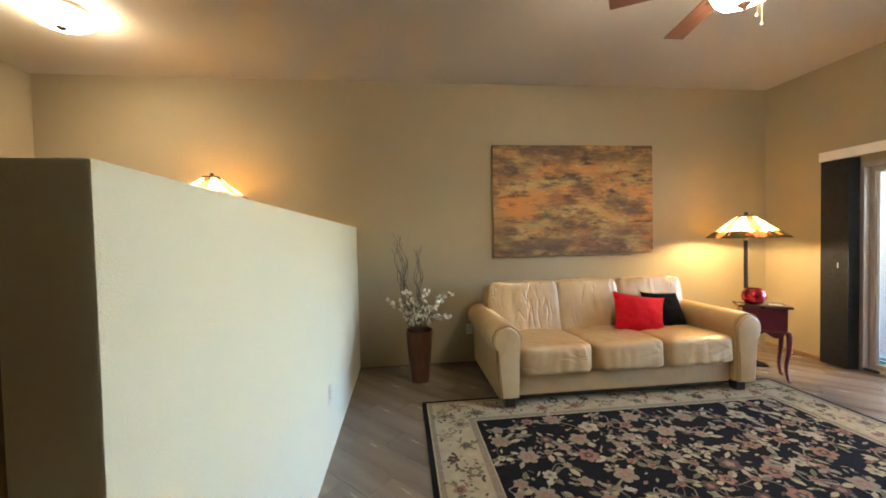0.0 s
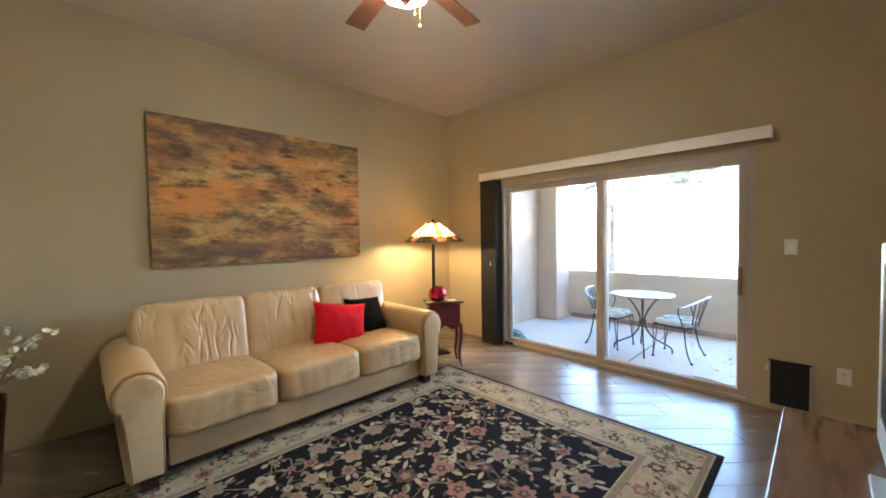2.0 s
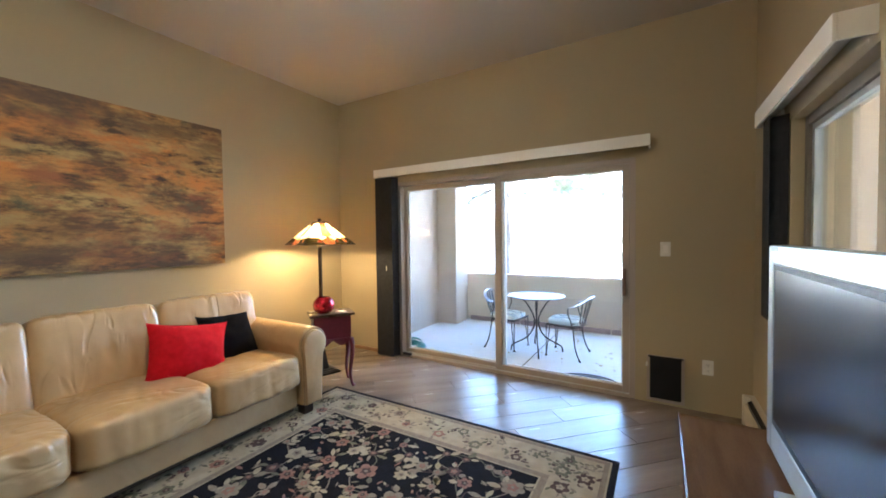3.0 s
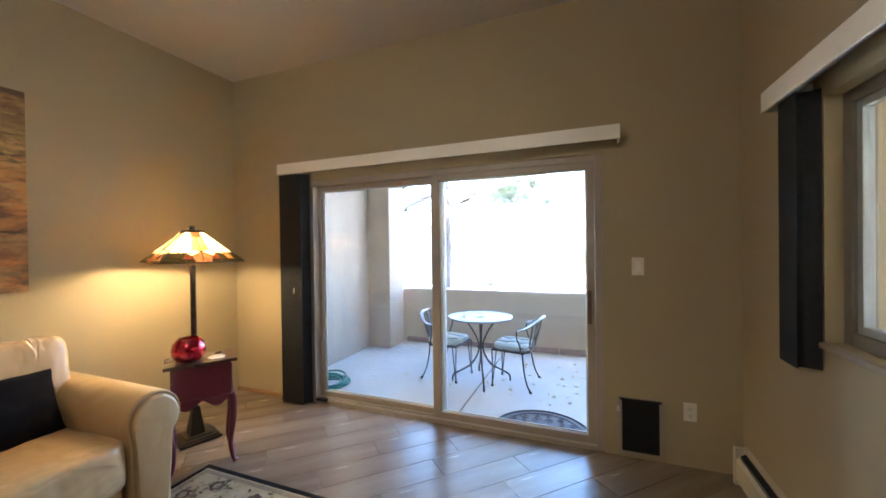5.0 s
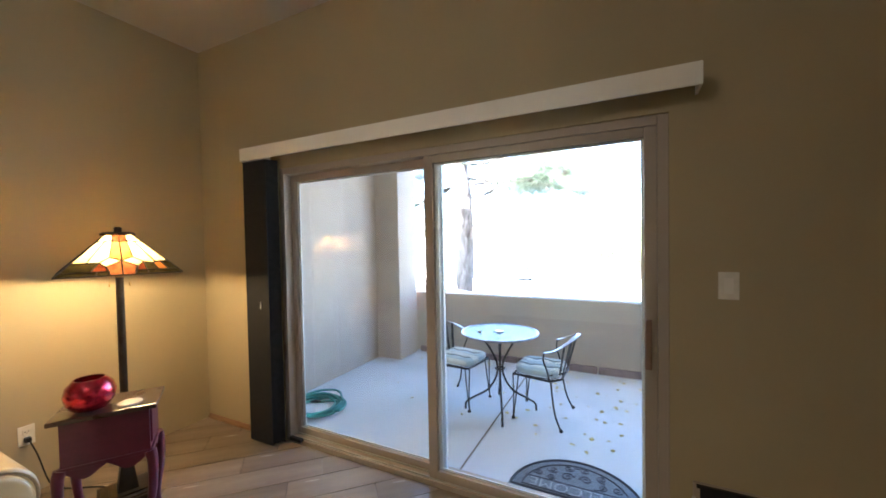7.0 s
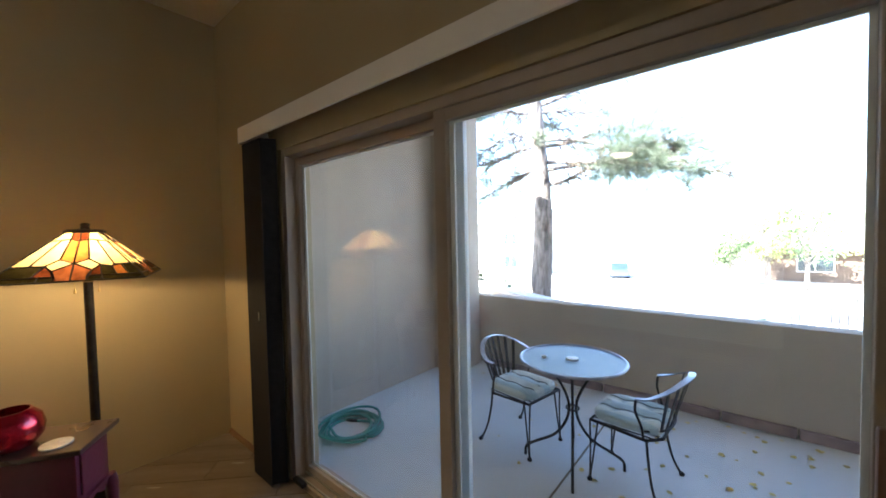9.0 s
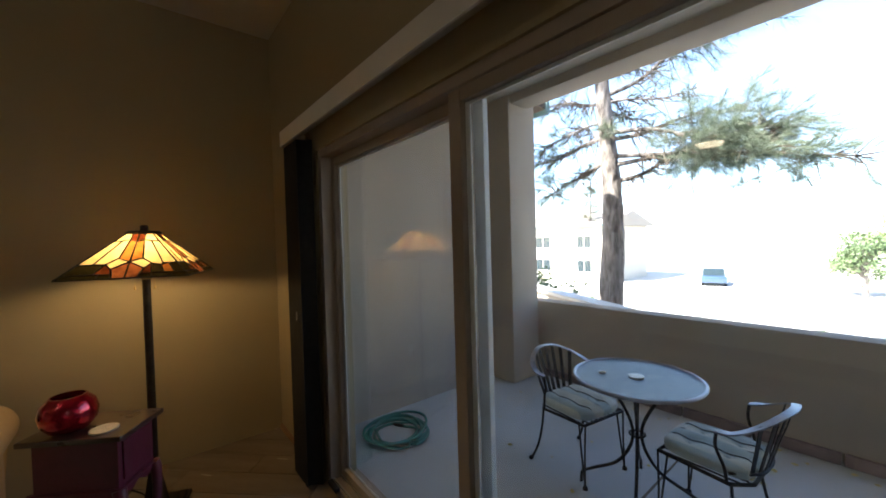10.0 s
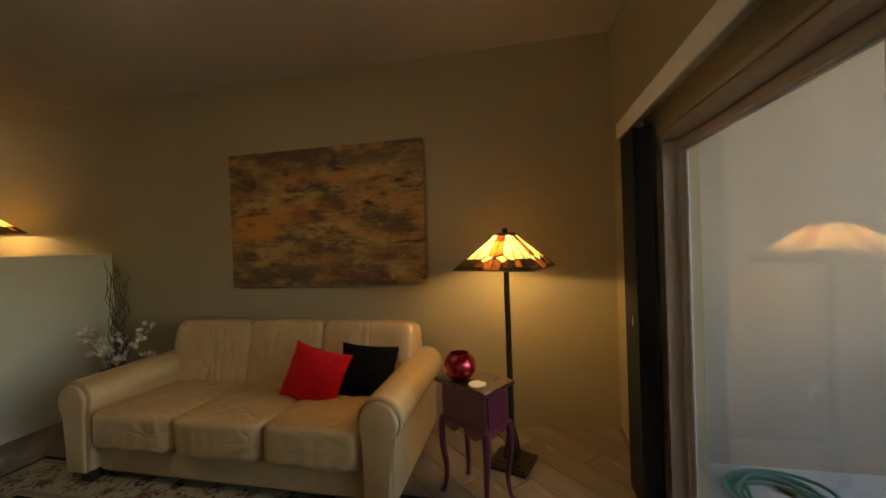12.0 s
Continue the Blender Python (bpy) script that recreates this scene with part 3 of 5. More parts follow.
part("window_sill", boxed(4.155, WY0 - 0.02, WZ0 - 0.028, 4.223, WY1 + 0.02, WZ0 - 0.002, bevel=0.006), surf("sill_wood", (0.30, 0.24, 0.18), None, 9, 0.45), win)
valance("blind_valance", 1.16, "white blind valance above the small window", pose(4.075, -0.575, 2.012, 0, 0, -90))
stack2 = vane_stack("dark charcoal vertical blind drawn beside the small window", 6, 0.070, 1.11, 0.022, pose(4.10, -0.69, 0.905, 0, 0, -90))
part("front_vane", boxed(-0.006, -0.016, 0, 0.14, -0.013, 1.108), BLIND, stack2)


# ---- wall fittings ----
def outlet(m, label="ivory double wall outlet"):
    o = thing("wall_outlet", label, "outlet", m)
    part("cover_plate", boxed(-0.036, -0.006, -0.058, 0.036, 0, 0.058, bevel=0.003), PLATE, o)
    for z in (-0.021, 0.021):
        face = part("socket", boxed(-0.017, -0.009, z - 0.015, 0.017, -0.0062, z + 0.015, bevel=0.003), PLATE, o)
        b = bmesh.new()
        for x in (-0.007, 0.007):
            box(b, x - 0.0012, -0.0098, z - 0.004, x + 0.0012, -0.0092, z + 0.006)
        tube(b, [(0, -0.0098, z - 0.009), (0, -0.0091, z - 0.009)], 0.0022, 8)
        part("slot", b, BLACK, face)
    return o


def switch_plate(m):
    s = thing("light_switch", "ivory rocker light switch on the wall", "switch", m)
    part("cover_plate", boxed(-0.036, -0.006, -0.058, 0.036, 0, 0.058, bevel=0.003), PLATE, s)
    part("rocker", prism(bmesh.new(), [(-0.0062, -0.033), (-0.009, -0.033), (-0.0075, 0), (-0.012, 0.033), (-0.0062, 0.033)], -0.016, 0.016, "x"), WHITE, s)
    return s


switch_plate(pose(3.613, 0, 1.266))
switch_plate(pose(3.424, -5.15, 1.20, 0, 0, 90))
outlet(pose(3.898, 0, 0.350))
outlet(pose(0, -3.70, 0.37, 0, 0, 90))
outlet(pose(0, -1.08, 0.36, 0, 0, 90), "ivory wall outlet with a black plug in it")
outlet(pose(1.66, -4.91, 0.40, 0, 0, 180))
cord = thing("lamp_cord", "thin black lamp cord plugged into the wall", "cord")
part("plug", boxed(0.010, -1.095, 0.325, 0.045, -1.068, 0.352, bevel=0.004), BLACK, cord)
part("cable", tube(bmesh.new(), curve([(0.045, -1.08, 0.338), (0.09, -1.06, 0.25), (0.13, -1.02, 0.06), (0.18, -0.95, 0.008), (0.30, -0.88, 0.008), (0.42, -0.84, 0.012)]), 0.004, 6), BLACK, cord)

pet = thing("pet_door", "small pet door with a black flap in a pale frame", "pet door")
bm = bmesh.new()
box(bm, 3.485, -0.018, 0.022, 3.512, -0.001, 0.40, 0.004), box(bm, 3.722, -0.018, 0.022, 3.749, -0.001, 0.40, 0.004)
box(bm, 3.512, -0.018, 0.022, 3.722, -0.001, 0.052, 0.004), box(bm, 3.512, -0.018, 0.372, 3.722, -0.001, 0.40, 0.004)
part("frame", bm, FRAME, pet)
part("flap", boxed(3.508, -0.026, 0.050, 3.726, -0.019, 0.388, bevel=0.002), BLACK, pet, "black locking flap")
part("flap_lip", boxed(3.495, -0.034, 0.386, 3.739, -0.019, 0.398, bevel=0.002), BLACK, pet)
part("latch", boxed(3.478, -0.028, 0.305, 3.494, -0.019, 0.34, bevel=0.003), ALU, pet)

heater = thing("baseboard_heater", "cream enamel baseboard heater along the wall", "heater")
part("back_plate", boxed(4.150, -3.0, 0.01, 4.168, -0.10, 0.205), HEATER, heater)
part("front_cover", prism(bmesh.new(), [(4.100, 0.035), (4.106, 0.035), (4.106, 0.145), (4.118, 0.165), (4.112, 0.168), (4.100, 0.148)], -2.99, -0.115, "y"), HEATER, heater)
part("damper", prism(bmesh.new(), [(4.122, 0.172), (4.150, 0.190), (4.147, 0.194), (4.119, 0.176)], -2.98, -0.12, "y"), BLACK, heater, "dark slot of the damper")
part("top_cap", prism(bmesh.new(), [(4.135, 0.206), (4.168, 0.206), (4.168, 0.212), (4.132, 0.212)], -2.99, -0.11, "y"), HEATER, heater)
part("end_cap", boxed(4.095, -0.112, 0.0, 4.168, -0.075, 0.215, bevel=0.006), HEATER, heater)
part("fins", boxed(4.112, -2.9, 0.06, 4.148, -0.2, 0.13), ALU, heater)


# ---- living room things ----
def rolled_arm(flip):
    """Outline of a rolled arm in y, z, seen from the front; the roll hangs out to the outside."""
    pts = [(-0.085, 0.10), (0.085, 0.10), (0.090, 0.44)]
    cy, cz, r = -0.018, 0.565, 0.125
    for k in range(19):
        a = radians(-22 + 232 * k / 18)
        pts.append((cy + r * math.cos(a) * 1.02, cz + r * math.sin(a)))
    pts.append((-0.080, 0.47))
    return [(flip * y, z) for y, z in pts]


def leather_sofa(m):
    s = thing("sofa", "tan leather three-seat sofa with rolled arms", "sofa", m)
    part("base_frame", boxed(0.06, -0.94, 0.09, 1.02, 0.94, 0.26, bevel=0.015), LEATHER, s, smooth=True)
    part("back_frame", boxed(0.0, -1.03, 0.10, 0.18, 1.03, 0.76, bevel=0.05), LEATHER, s, smooth=True)
    for k, y in enumerate((-0.635, 0.0, 0.635)):
        w = 0.632
        b = pad(bmesh.new(), (0.82, w + 0.018, 0.25), 8.0, 0.10, 40, 0.008, 3.0 + k, pose(0.68, y, 0.362, 0, -2.5, 0))
        part("seat_cushion", b, LEATHER_SEAT, s, smooth=True)
        wide = 0.735 if k != 1 else 0.655
        off = -0.042 if k == 0 else 0.042 if k == 2 else 0
        b = pad(bmesh.new(), (0.30, wide, 0.58), 8.5, 0.0, 40, 0.008, 11.0 + k, pose(0.255, y + off, 0.640, 0, -13, 0))
        part("back_cushion", b, LEATHER_BACK, s, smooth=True)
    for side in (-1, 1):
        y = side * 1.045
        shift = pose(0, y, 0)
        b = prism(bmesh.new(), rolled_arm(-side), 0.04, 1.06, "x")
        bmesh.ops.bevel(b, geom=[e for e in b.edges if abs(e.verts[0].co.x - e.verts[1].co.x) < 1e-4], offset=0.018, segments=3, profile=0.6, affect="EDGES")
        bmesh.ops.transform(b, matrix=shift, verts=b.verts)
        arm = part("arm", b, LEATHER, s, smooth=True)
        b = prism(bmesh.new(), [(py * 0.86, 0.10 + (pz - 0.10) * 0.965) for py, pz in rolled_arm(-side)], 1.055, 1.095, "x")
        bmesh.ops.bevel(b, geom=[e for e in b.edges if min(e.verts[0].co.x, e.verts[1].co.x) > 1.09], offset=0.016, segments=3, profile=0.6, affect="EDGES")
        bmesh.ops.transform(b, matrix=shift, verts=b.verts)
        part("arm_front", b, LEATHER, arm, smooth=True)
        ring = [(1.072, y + py * 0.93, 0.10 + (pz - 0.10) * 0.985) for py, pz in rolled_arm(-side)[1:]]
        part("piping", tube(bmesh.new(), ring, 0.006, 6), PIPING, arm)
    for x in (0.10, 1.0):
        for y in (-1.03, 1.03):
            part("leg", prism(bmesh.new(), [(x - 0.04, y - 0.04), (x + 0.04, y - 0.04), (x + 0.04, y + 0.04), (x - 0.04, y + 0.04)], 0.012 if x > 0.5 else 0.0, 0.105, "z"), DARKWOOD, s)
    part("under_rail", boxed(0.93, -0.94, 0.045, 0.96, 0.94, 0.089), DARKWOOD, s)
    return s


leather_sofa(pose(0.15, -2.555, 0.0))

cushion = thing("throw_pillow", "bright red cloth throw pillow leaning on the sofa", "pillow", pose(0.745, -2.165, 0.603, -24, 9, 80))
part("cover", pillow_mesh(0.49, 0.415, 0.20, 2.0), RED, cushion, smooth=True)
cushion = thing("throw_pillow", "black cloth throw pillow beside the red one", "pillow", pose(0.640, -1.82, 0.605, -30, 4, 95))
part("cover", pillow_mesh(0.43, 0.42, 0.18, 7.0), BLACKCLOTH, cushion, smooth=True)

art = thing("canvas_painting", "large abstract canvas painting in ochre, rust and brown", "painting", pose(0.0, -3.410, 1.166))
part("stretcher", boxed(0.002, 0.01, 0.01, 0.034, 1.893, 1.236), surf("raw_canvas_edge", (0.16, 0.10, 0.05), None, 12, 0.8), art)
part("canvas", boxed(0.034, 0.0, 0.0, 0.042, 1.903, 1.246, bevel=0.003), CANVAS, art)


def cabriole(bm, x, y, top, out):
    d = Vector((out[0], out[1], 0)).normalized()
    pts = curve([Vector((x, y, top)), Vector((x, y, top - 0.05)) + d * 0.012, Vector((x, y, top * 0.62)) + d * 0.010, Vector((x, y, top * 0.30)) - d * 0.010,
                 Vector((x, y, 0.03)) + d * 0.004, Vector((x, y, 0.0)) + d * 0.022], 5)
    n = len(pts)
    rad = [0.026 - 0.014 * min(1, i / (n * 0.8)) + (0.006 if i > n * 0.88 else 0) for i in range(n)]
    return tube(bm, pts, rad, 10)


def end_table(m):
    t = thing("end_table", "small burgundy painted end table with cabriole legs", "table", m)
    w, d = 0.165, 0.105
    part("tabletop", boxed(-0.20, -0.137, 0.672, 0.20, 0.137, 0.695, bevel=0.006), surf("dark_table_top", (0.055, 0.028, 0.02), None, 8, 0.28, coat=0.3), t, "dark brown top")
    part("body", boxed(-w, -d, 0.455, w, d, 0.672, bevel=0.003), BURGUNDY, t)
    part("moulding", boxed(-w - 0.010, -d - 0.010, 0.448, w + 0.010, d + 0.010, 0.462, bevel=0.004), BURGUNDY, t)
    for s in (-1, 1):
        b = bmesh.new()
        outline = [(-w, 0.447), (w, 0.447)] + [(w * (1 - 2 * k / 16), 0.430 - 0.022 * abs(math.sin(2 * math.pi * k / 16)) + 0.014 * math.cos(4 * math.pi * k / 16)) for k in range(17)]
        part("apron", prism(b, outline, s * d - 0.006, s * d + 0.006, "y"), BURGUNDY, t)
        b = bmesh.new()
        outline = [(-d + 0.01, 0.447), (d - 0.01, 0.447)] + [((d - 0.01) * (1 - 2 * k / 12), 0.428 + 0.012 * math.cos(4 * math.pi * k / 12)) for k in range(13)]
        part("apron", prism(b, outline, s * w - 0.006, s * w + 0.006, "x"), BURGUNDY, t)
    part("drawer_front", boxed(w - 0.001, -d + 0.022, 0.485, w + 0.008, d - 0.022, 0.650, bevel=0.004), BURGUNDY, t)
    for x in (-w, w):
        for y in (-d, d):
            part("leg", cabriole(bmesh.new(), x * 0.99, y * 0.98, 0.455, (x, y)), BURGUNDY, t, smooth=True)
    return t


end_table(pose(0.90, -1.02, 0.0, 0, 0, 56))
globe = thing("candle_globe", "red mercury glass candle globe on the end table", "candle holder", pose(0.90, -1.10, 0.695))
out = [(0.04, 0.0), (0.068, 0.012), (0.092, 0.045), (0.098, 0.082), (0.088, 0.122), (0.064, 0.148), (0.060, 0.152)]
part("bowl", lathe(bmesh.new(), out + [(r - 0.005, z) for r, z in out[:0:-1]] + [(0.03, 0.006)], 40), REDGLASS, globe, smooth=True)
coaster = thing("coaster", "round pale stone coaster on the end table", "coaster", pose(1.00, -0.985, 0.695))
part("disc", lathe(bmesh.new(), [(0.046, 0), (0.050, 0.003), (0.050, 0.007), (0.047, 0.009)], 28), STONE, coaster)


def art_glass_shade(parent, half, top_half, z0, z1):
    """A four-sided art glass shade: pieces of glass between lead lines, with a dark hem and a cap."""
    def at(face, u, v):
        h = half + (top_half - half) * v
        p = Vector((h, u * h, z0 + (z1 - z0) * v))
        return Matrix.Rotation(face * math.pi / 2, 4, "Z") @ p
    pieces = [
        (OLIVE_GLASS, [(-1, 0), (-0.42, 0), (-0.42, 0.09), (-1, 0.09)]), (OLIVE_GLASS, [(0.42, 0), (1, 0), (1, 0.09), (0.42, 0.09)]),
        (OLIVE_GLASS, [(-0.42, 0), (-0.2, 0), (-0.22, 0.09), (-0.42, 0.09)]), (OLIVE_GLASS, [(0.2, 0), (0.42, 0), (0.42, 0.09), (0.22, 0.09)]),
        (OLIVE_GLASS, [(-1, 0.09), (-0.52, 0.09), (-0.46, 0.30), (-1, 0.30)]), (OLIVE_GLASS, [(0.82, 0.09), (1, 0.09), (1, 0.30), (0.82, 0.30)]),
        (OLIVE_GLASS, [(0.42, 0.09), (0.64, 0.09), (0.64, 0.26), (0.46, 0.30)]), (AMBER_GLASS, [(0.64, 0.09), (0.82, 0.09), (0.82, 0.30), (0.64, 0.26)]),
        (RUBY_GLASS, [(-0.52, 0.09), (-0.22, 0.09), (-0.30, 0.20), (-0.46, 0.30)]), (RUBY_GLASS, [(0.22, 0.09), (0.42, 0.09), (0.46, 0.30), (0.30, 0.20)]),
        (RUST_GLASS, [(-0.2, 0), (0, 0), (0, 0.34), (-0.30, 0.20)]), (RUST_GLASS, [(0, 0), (0.2, 0), (0.30, 0.20), (0, 0.34)]),
        (CREAM_GLASS, [(-0.30, 0.20), (0, 0.34), (-0.28, 0.42), (-0.46, 0.30)]), (CREAM_GLASS, [(0, 0.34), (0.30, 0.20), (0.46, 0.30), (0.28, 0.42)]),
        (AMBER_GLASS, [(-0.28, 0.42), (0, 0.34), (0, 0.80), (-0.34, 0.84)]), (AMBER_GLASS, [(0, 0.34), (0.28, 0.42), (0.34, 0.84), (0, 0.80)]),
        (RUBY_GLASS, [(-0.34, 0.84), (0, 0.80), (0, 1), (-0.5, 1)]), (RUBY_GLASS, [(0, 0.80), (0.34, 0.84), (0.5, 1), (0, 1)]),
        (CREAM_GLASS, [(-1, 0.30), (-0.70, 0.30), (-0.66, 0.82), (-1, 0.80)]), (CREAM_GLASS, [(-0.70, 0.30), (-0.46, 0.30), (-0.28, 0.42), (-0.34, 0.84), (-0.66, 0.82)]),
        (CREAM_GLASS, [(0.70, 0.30), (1, 0.30), (1, 0.80), (0.66, 0.82)]), (CREAM_GLASS, [(0.46, 0.30), (0.64, 0.26), (0.70, 0.30), (0.66, 0.82), (0.34, 0.84), (0.28, 0.42)]),
        (CREAM_GLASS, [(-1, 0.80), (-0.34, 0.84), (-0.5, 1), (-1, 1)]), (CREAM_GLASS, [(0.34, 0.84), (1, 0.80), (1, 1), (0.5, 1)]),
    ]
    shade = part("shade", lathe(bmesh.new(), [(top_half * 1.42, z1 - 0.004), (top_half * 1.46, z1 + 0.006), (top_half * 1.2, z1 + 0.014), (0.02, z1 + 0.016), (0.016, z1 + 0.032), (0.022, z1 + 0.036), (0.012, z1 + 0.046)], 16), LEAD, parent, "dark cap and finial")
    for f in range(4):
        lead = bmesh.new()
        for material, outline in pieces:
            pts = [at(f, u, v) for u, v in outline]
            b = bmesh.new()
            b.faces.new([b.verts.new(p) for p in pts])
            part("glass_piece", b, material, shade)
            for i, p in enumerate(pts):
                tube(lead, [p, pts[(i + 1) % len(pts)]], 0.0034, 5)
        part("lead_line", lead, LEAD, shade)
    return shade


def standing_lamp(m, label, height):
    k = thing("floor_lamp", label, "lamp", m)
    b = bmesh.new()
    for h, z0, z1 in ((0.135, 0.0, 0.022), (0.120, 0.022, 0.032)):
        box(b, -h, -h, z0, h, h, z1, bevel=0.004)
    prism(b, [(-0.085, -0.085), (0.085, -0.085), (0.085, 0.085), (-0.085, 0.085)], 0.032, 0.040, "z")
    part("base_plate", b, BRONZE, k, "square stepped base")
    b = bmesh.new()
    lo, hi = [b.verts.new((x * 0.048, y * 0.048, 0.040)) for x, y in ((-1, -1), (1, -1), (1, 1), (-1, 1))], [b.verts.new((x * 0.022, y * 0.022, 0.24)) for x, y in ((-1, -1), (1, -1), (1, 1), (-1, 1))]
    for i in range(4):
        b.faces.new((lo[i], lo[(i + 1) % 4], hi[(i + 1) % 4], hi[i]))
    b.faces.new(hi)
    part("foot", b, BRONZE, k)
    top = height - 0.27
    part("pole", tube(bmesh.new(), [(0, 0, 0.22), (0, 0, top)], [0.020, 0.019], 16), BRONZE, k, smooth=True)
    part("collar", lathe(bmesh.new(), [(0.022, top - 0.02), (0.026, top - 0.01), (0.026, top + 0.02), (0.012, top + 0.03)], 18), BRASS, k, smooth=True)
    part("stem", tube(bmesh.new(), [(0, 0, top + 0.02), (0, 0, height - 0.04)], 0.006, 8), BRASS, k)
    for s in (-1, 1):
        arm = part("socket", tube(bmesh.new(), [(0, s * 0.01, top + 0.04), (0, s * 0.055, top + 0.05), (0, s * 0.075, top + 0.075)], 0.010, 10), BRASS, k)
        part("bulb", lathe(bmesh.new(), [(0.010, 0), (0.022, 0.018), (0.026, 0.040), (0.018, 0.060), (0.004, 0.068)], 16, (0, s * 0.082, top + 0.062)), BULB, arm, smooth=True)
        chain = tube(bmesh.new(), [(0.02, s * 0.045, top + 0.04), (0.02, s * 0.045, top - 0.055)], 0.0013, 5)
        lathe(chain, [(0.001, -0.020), (0.006, -0.014), (0.004, 0.0), (0.001, 0.004)], 10, (0.02, s * 0.045, top - 0.055))
        part("pull_chain", chain, BRASS, k)
    art_glass_shade(k, 0.265, 0.056, height - 0.262, height - 0.040)
    return k


standing_lamp(pose(0.545, -0.82, 0.0, 0, 0, -19), "bronze floor lamp with a lit stained-glass shade", 1.588)
standing_lamp(pose(0.34, -6.20, 0.0, 0, 0, -4), "bronze floor lamp with a lit stained-glass shade behind the partition", 2.05)
for place, watts in (((0.545, -0.82, 1.39), LAMP_W), ((0.34, -6.20, 1.84), LAMP_W)):
    lamp("lamp_bulb_light", "POINT", watts, (1.0, 0.68, 0.29), Matrix.Translation(place), size=0.05)

# ceiling fan
fan = thing("ceiling_fan", "ceiling fan with walnut blades and a lit glass bowl", "ceiling fan", pose(2.28, -2.60, 0))
part("canopy", lathe(bmesh.new(), [(0.075, H), (0.070, H - 0.03), (0.035, H - 0.06), (0.016, H - 0.065)], 28), BRONZE, fan, smooth=True)
part("downrod", tube(bmesh.new(), [(0, 0, H - 0.06), (0, 0, 2.86)], 0.014, 14), BRONZE, fan)
part("motor_housing", lathe(bmesh.new(), [(0.03, 2.88), (0.11, 2.86), (0.135, 2.82), (0.135, 2.76), (0.10, 2.735), (0.06, 2.72)], 36), BRONZE, fan, smooth=True)
for k in range(5):
    a = pose(0, 0, 0, 0, 0, 100 + 72 * k)
    b = bmesh.new()
    prism(b, [(0.19, -0.050), (0.64, -0.072), (0.66, 0.050), (0.19, 0.050)], -0.004, 0.004, "z")
    blade = part("blade", b, FANWOOD, fan)
    blade.matrix_basis = a @ pose(0, 0, 2.752, 9, 0, 0)
    b = boxed(0.10, -0.016, 2.742, 0.21, 0.016, 2.748)
    prism(b, [(0.19, -0.035), (0.26, -0.030), (0.26, 0.030), (0.19, 0.035)], 2.740, 2.745, "z")
    part("blade_bracket", b, BRONZE, fan).matrix_basis = a
part("light_fitter", lathe(bmesh.new(), [(0.06, 2.72), (0.085, 2.71), (0.085, 2.69), (0.05, 2.685)], 28), BRONZE, fan, smooth=True)
part("glass_bowl", lathe(bmesh.new(), [(0.085, 2.69), (0.150, 2.67), (0.128, 2.615), (0.045, 2.59)], 8), WHITEGLASS, fan, "lit frosted glass bowl")
part("finial", lathe(bmesh.new(), [(0.032, 2.592), (0.034, 2.583), (0.012, 2.562), (0.006, 2.550)], 8), FANWOOD, fan)
for x, y, z in ((0.05, 0.02, 2.50), (0.03, 0.07, 2.47)):
    b = tube(bmesh.new(), [(x, y, 2.60), (x, y, z)], 0.0012, 5)
    lathe(b, [(0.001, -0.012), (0.007, -0.006), (0.005, 0.004), (0.001, 0.008)], 10, (x, y, z))
    part("pull_chain", b, BRASS, fan)

flush = thing("ceiling_light", "flush ceiling light with a lit glass bowl", "ceiling light", pose(1.12, -6.80, 0))
part("pan", lathe(bmesh.new(), [(0.17, H), (0.17, H - 0.03), (0.15, H - 0.04)], 36), BRONZE, flush)
part("glass_bowl", lathe(bmesh.new(), [(0.20, H - 0.055), (0.195, H - 0.075), (0.14, H - 0.115), (0.05, H - 0.135), (0.02, H - 0.137)], 36), FLUSHGLASS, flush, "lit frosted glass bowl", True)
part("finial", lathe(bmesh.new(), [(0.03, H - 0.136), (0.032, H - 0.146), (0.012, H - 0.160)], 16), BRONZE, flush)

# vase with branches
pot = thing("floor_vase", "tall brown metal floor vase with twigs and blossom", "vase", pose(0.46, -4.28, 0))
out = [(0.092, 0.0), (0.096, 0.01), (0.112, 0.25), (0.132, 0.49), (0.134, 0.50)]
part("vessel", lathe(bmesh.new(), out + [(0.126, 0.495), (0.10, 0.20), (0.03, 0.18)], 36), VASE, pot, smooth=True)
rnd = random.Random(4)
for k in range(15):
    tall = k < 10
    dx, dy = (rnd.uniform(-0.20, -0.04), rnd.uniform(-0.25, -0.14)) if tall else (rnd.uniform(-0.12, 0.0), rnd.uniform(-0.02, 0.06))
    top, wave, phase = rnd.uniform(1.18, 1.48) if tall else rnd.uniform(1.25, 1.42), rnd.uniform(0.016, 0.032), rnd.uniform(0, 6.28)
    pts = [Vector((0.03 * math.sin(k * 2.4), 0.03 * math.cos(k * 2.4), 0.2))]
    for i in range(1, 15):
        f = i / 14
        swell = min(1, 2.2 * f)
        pts.append(Vector((dx * f ** 0.8 + wave * math.sin(f * 24 + phase) * swell, dy * f ** 0.8 + wave * math.cos(f * 21 + phase * 1.7) * swell, 0.2 + (top - 0.2) * f)))
    part("curly_twig", tube(bmesh.new(), curve(pts, 4), [0.0062 * (1 - 0.6 * i / 56) for i in range(57)], 6), TWIG, pot, smooth=True)
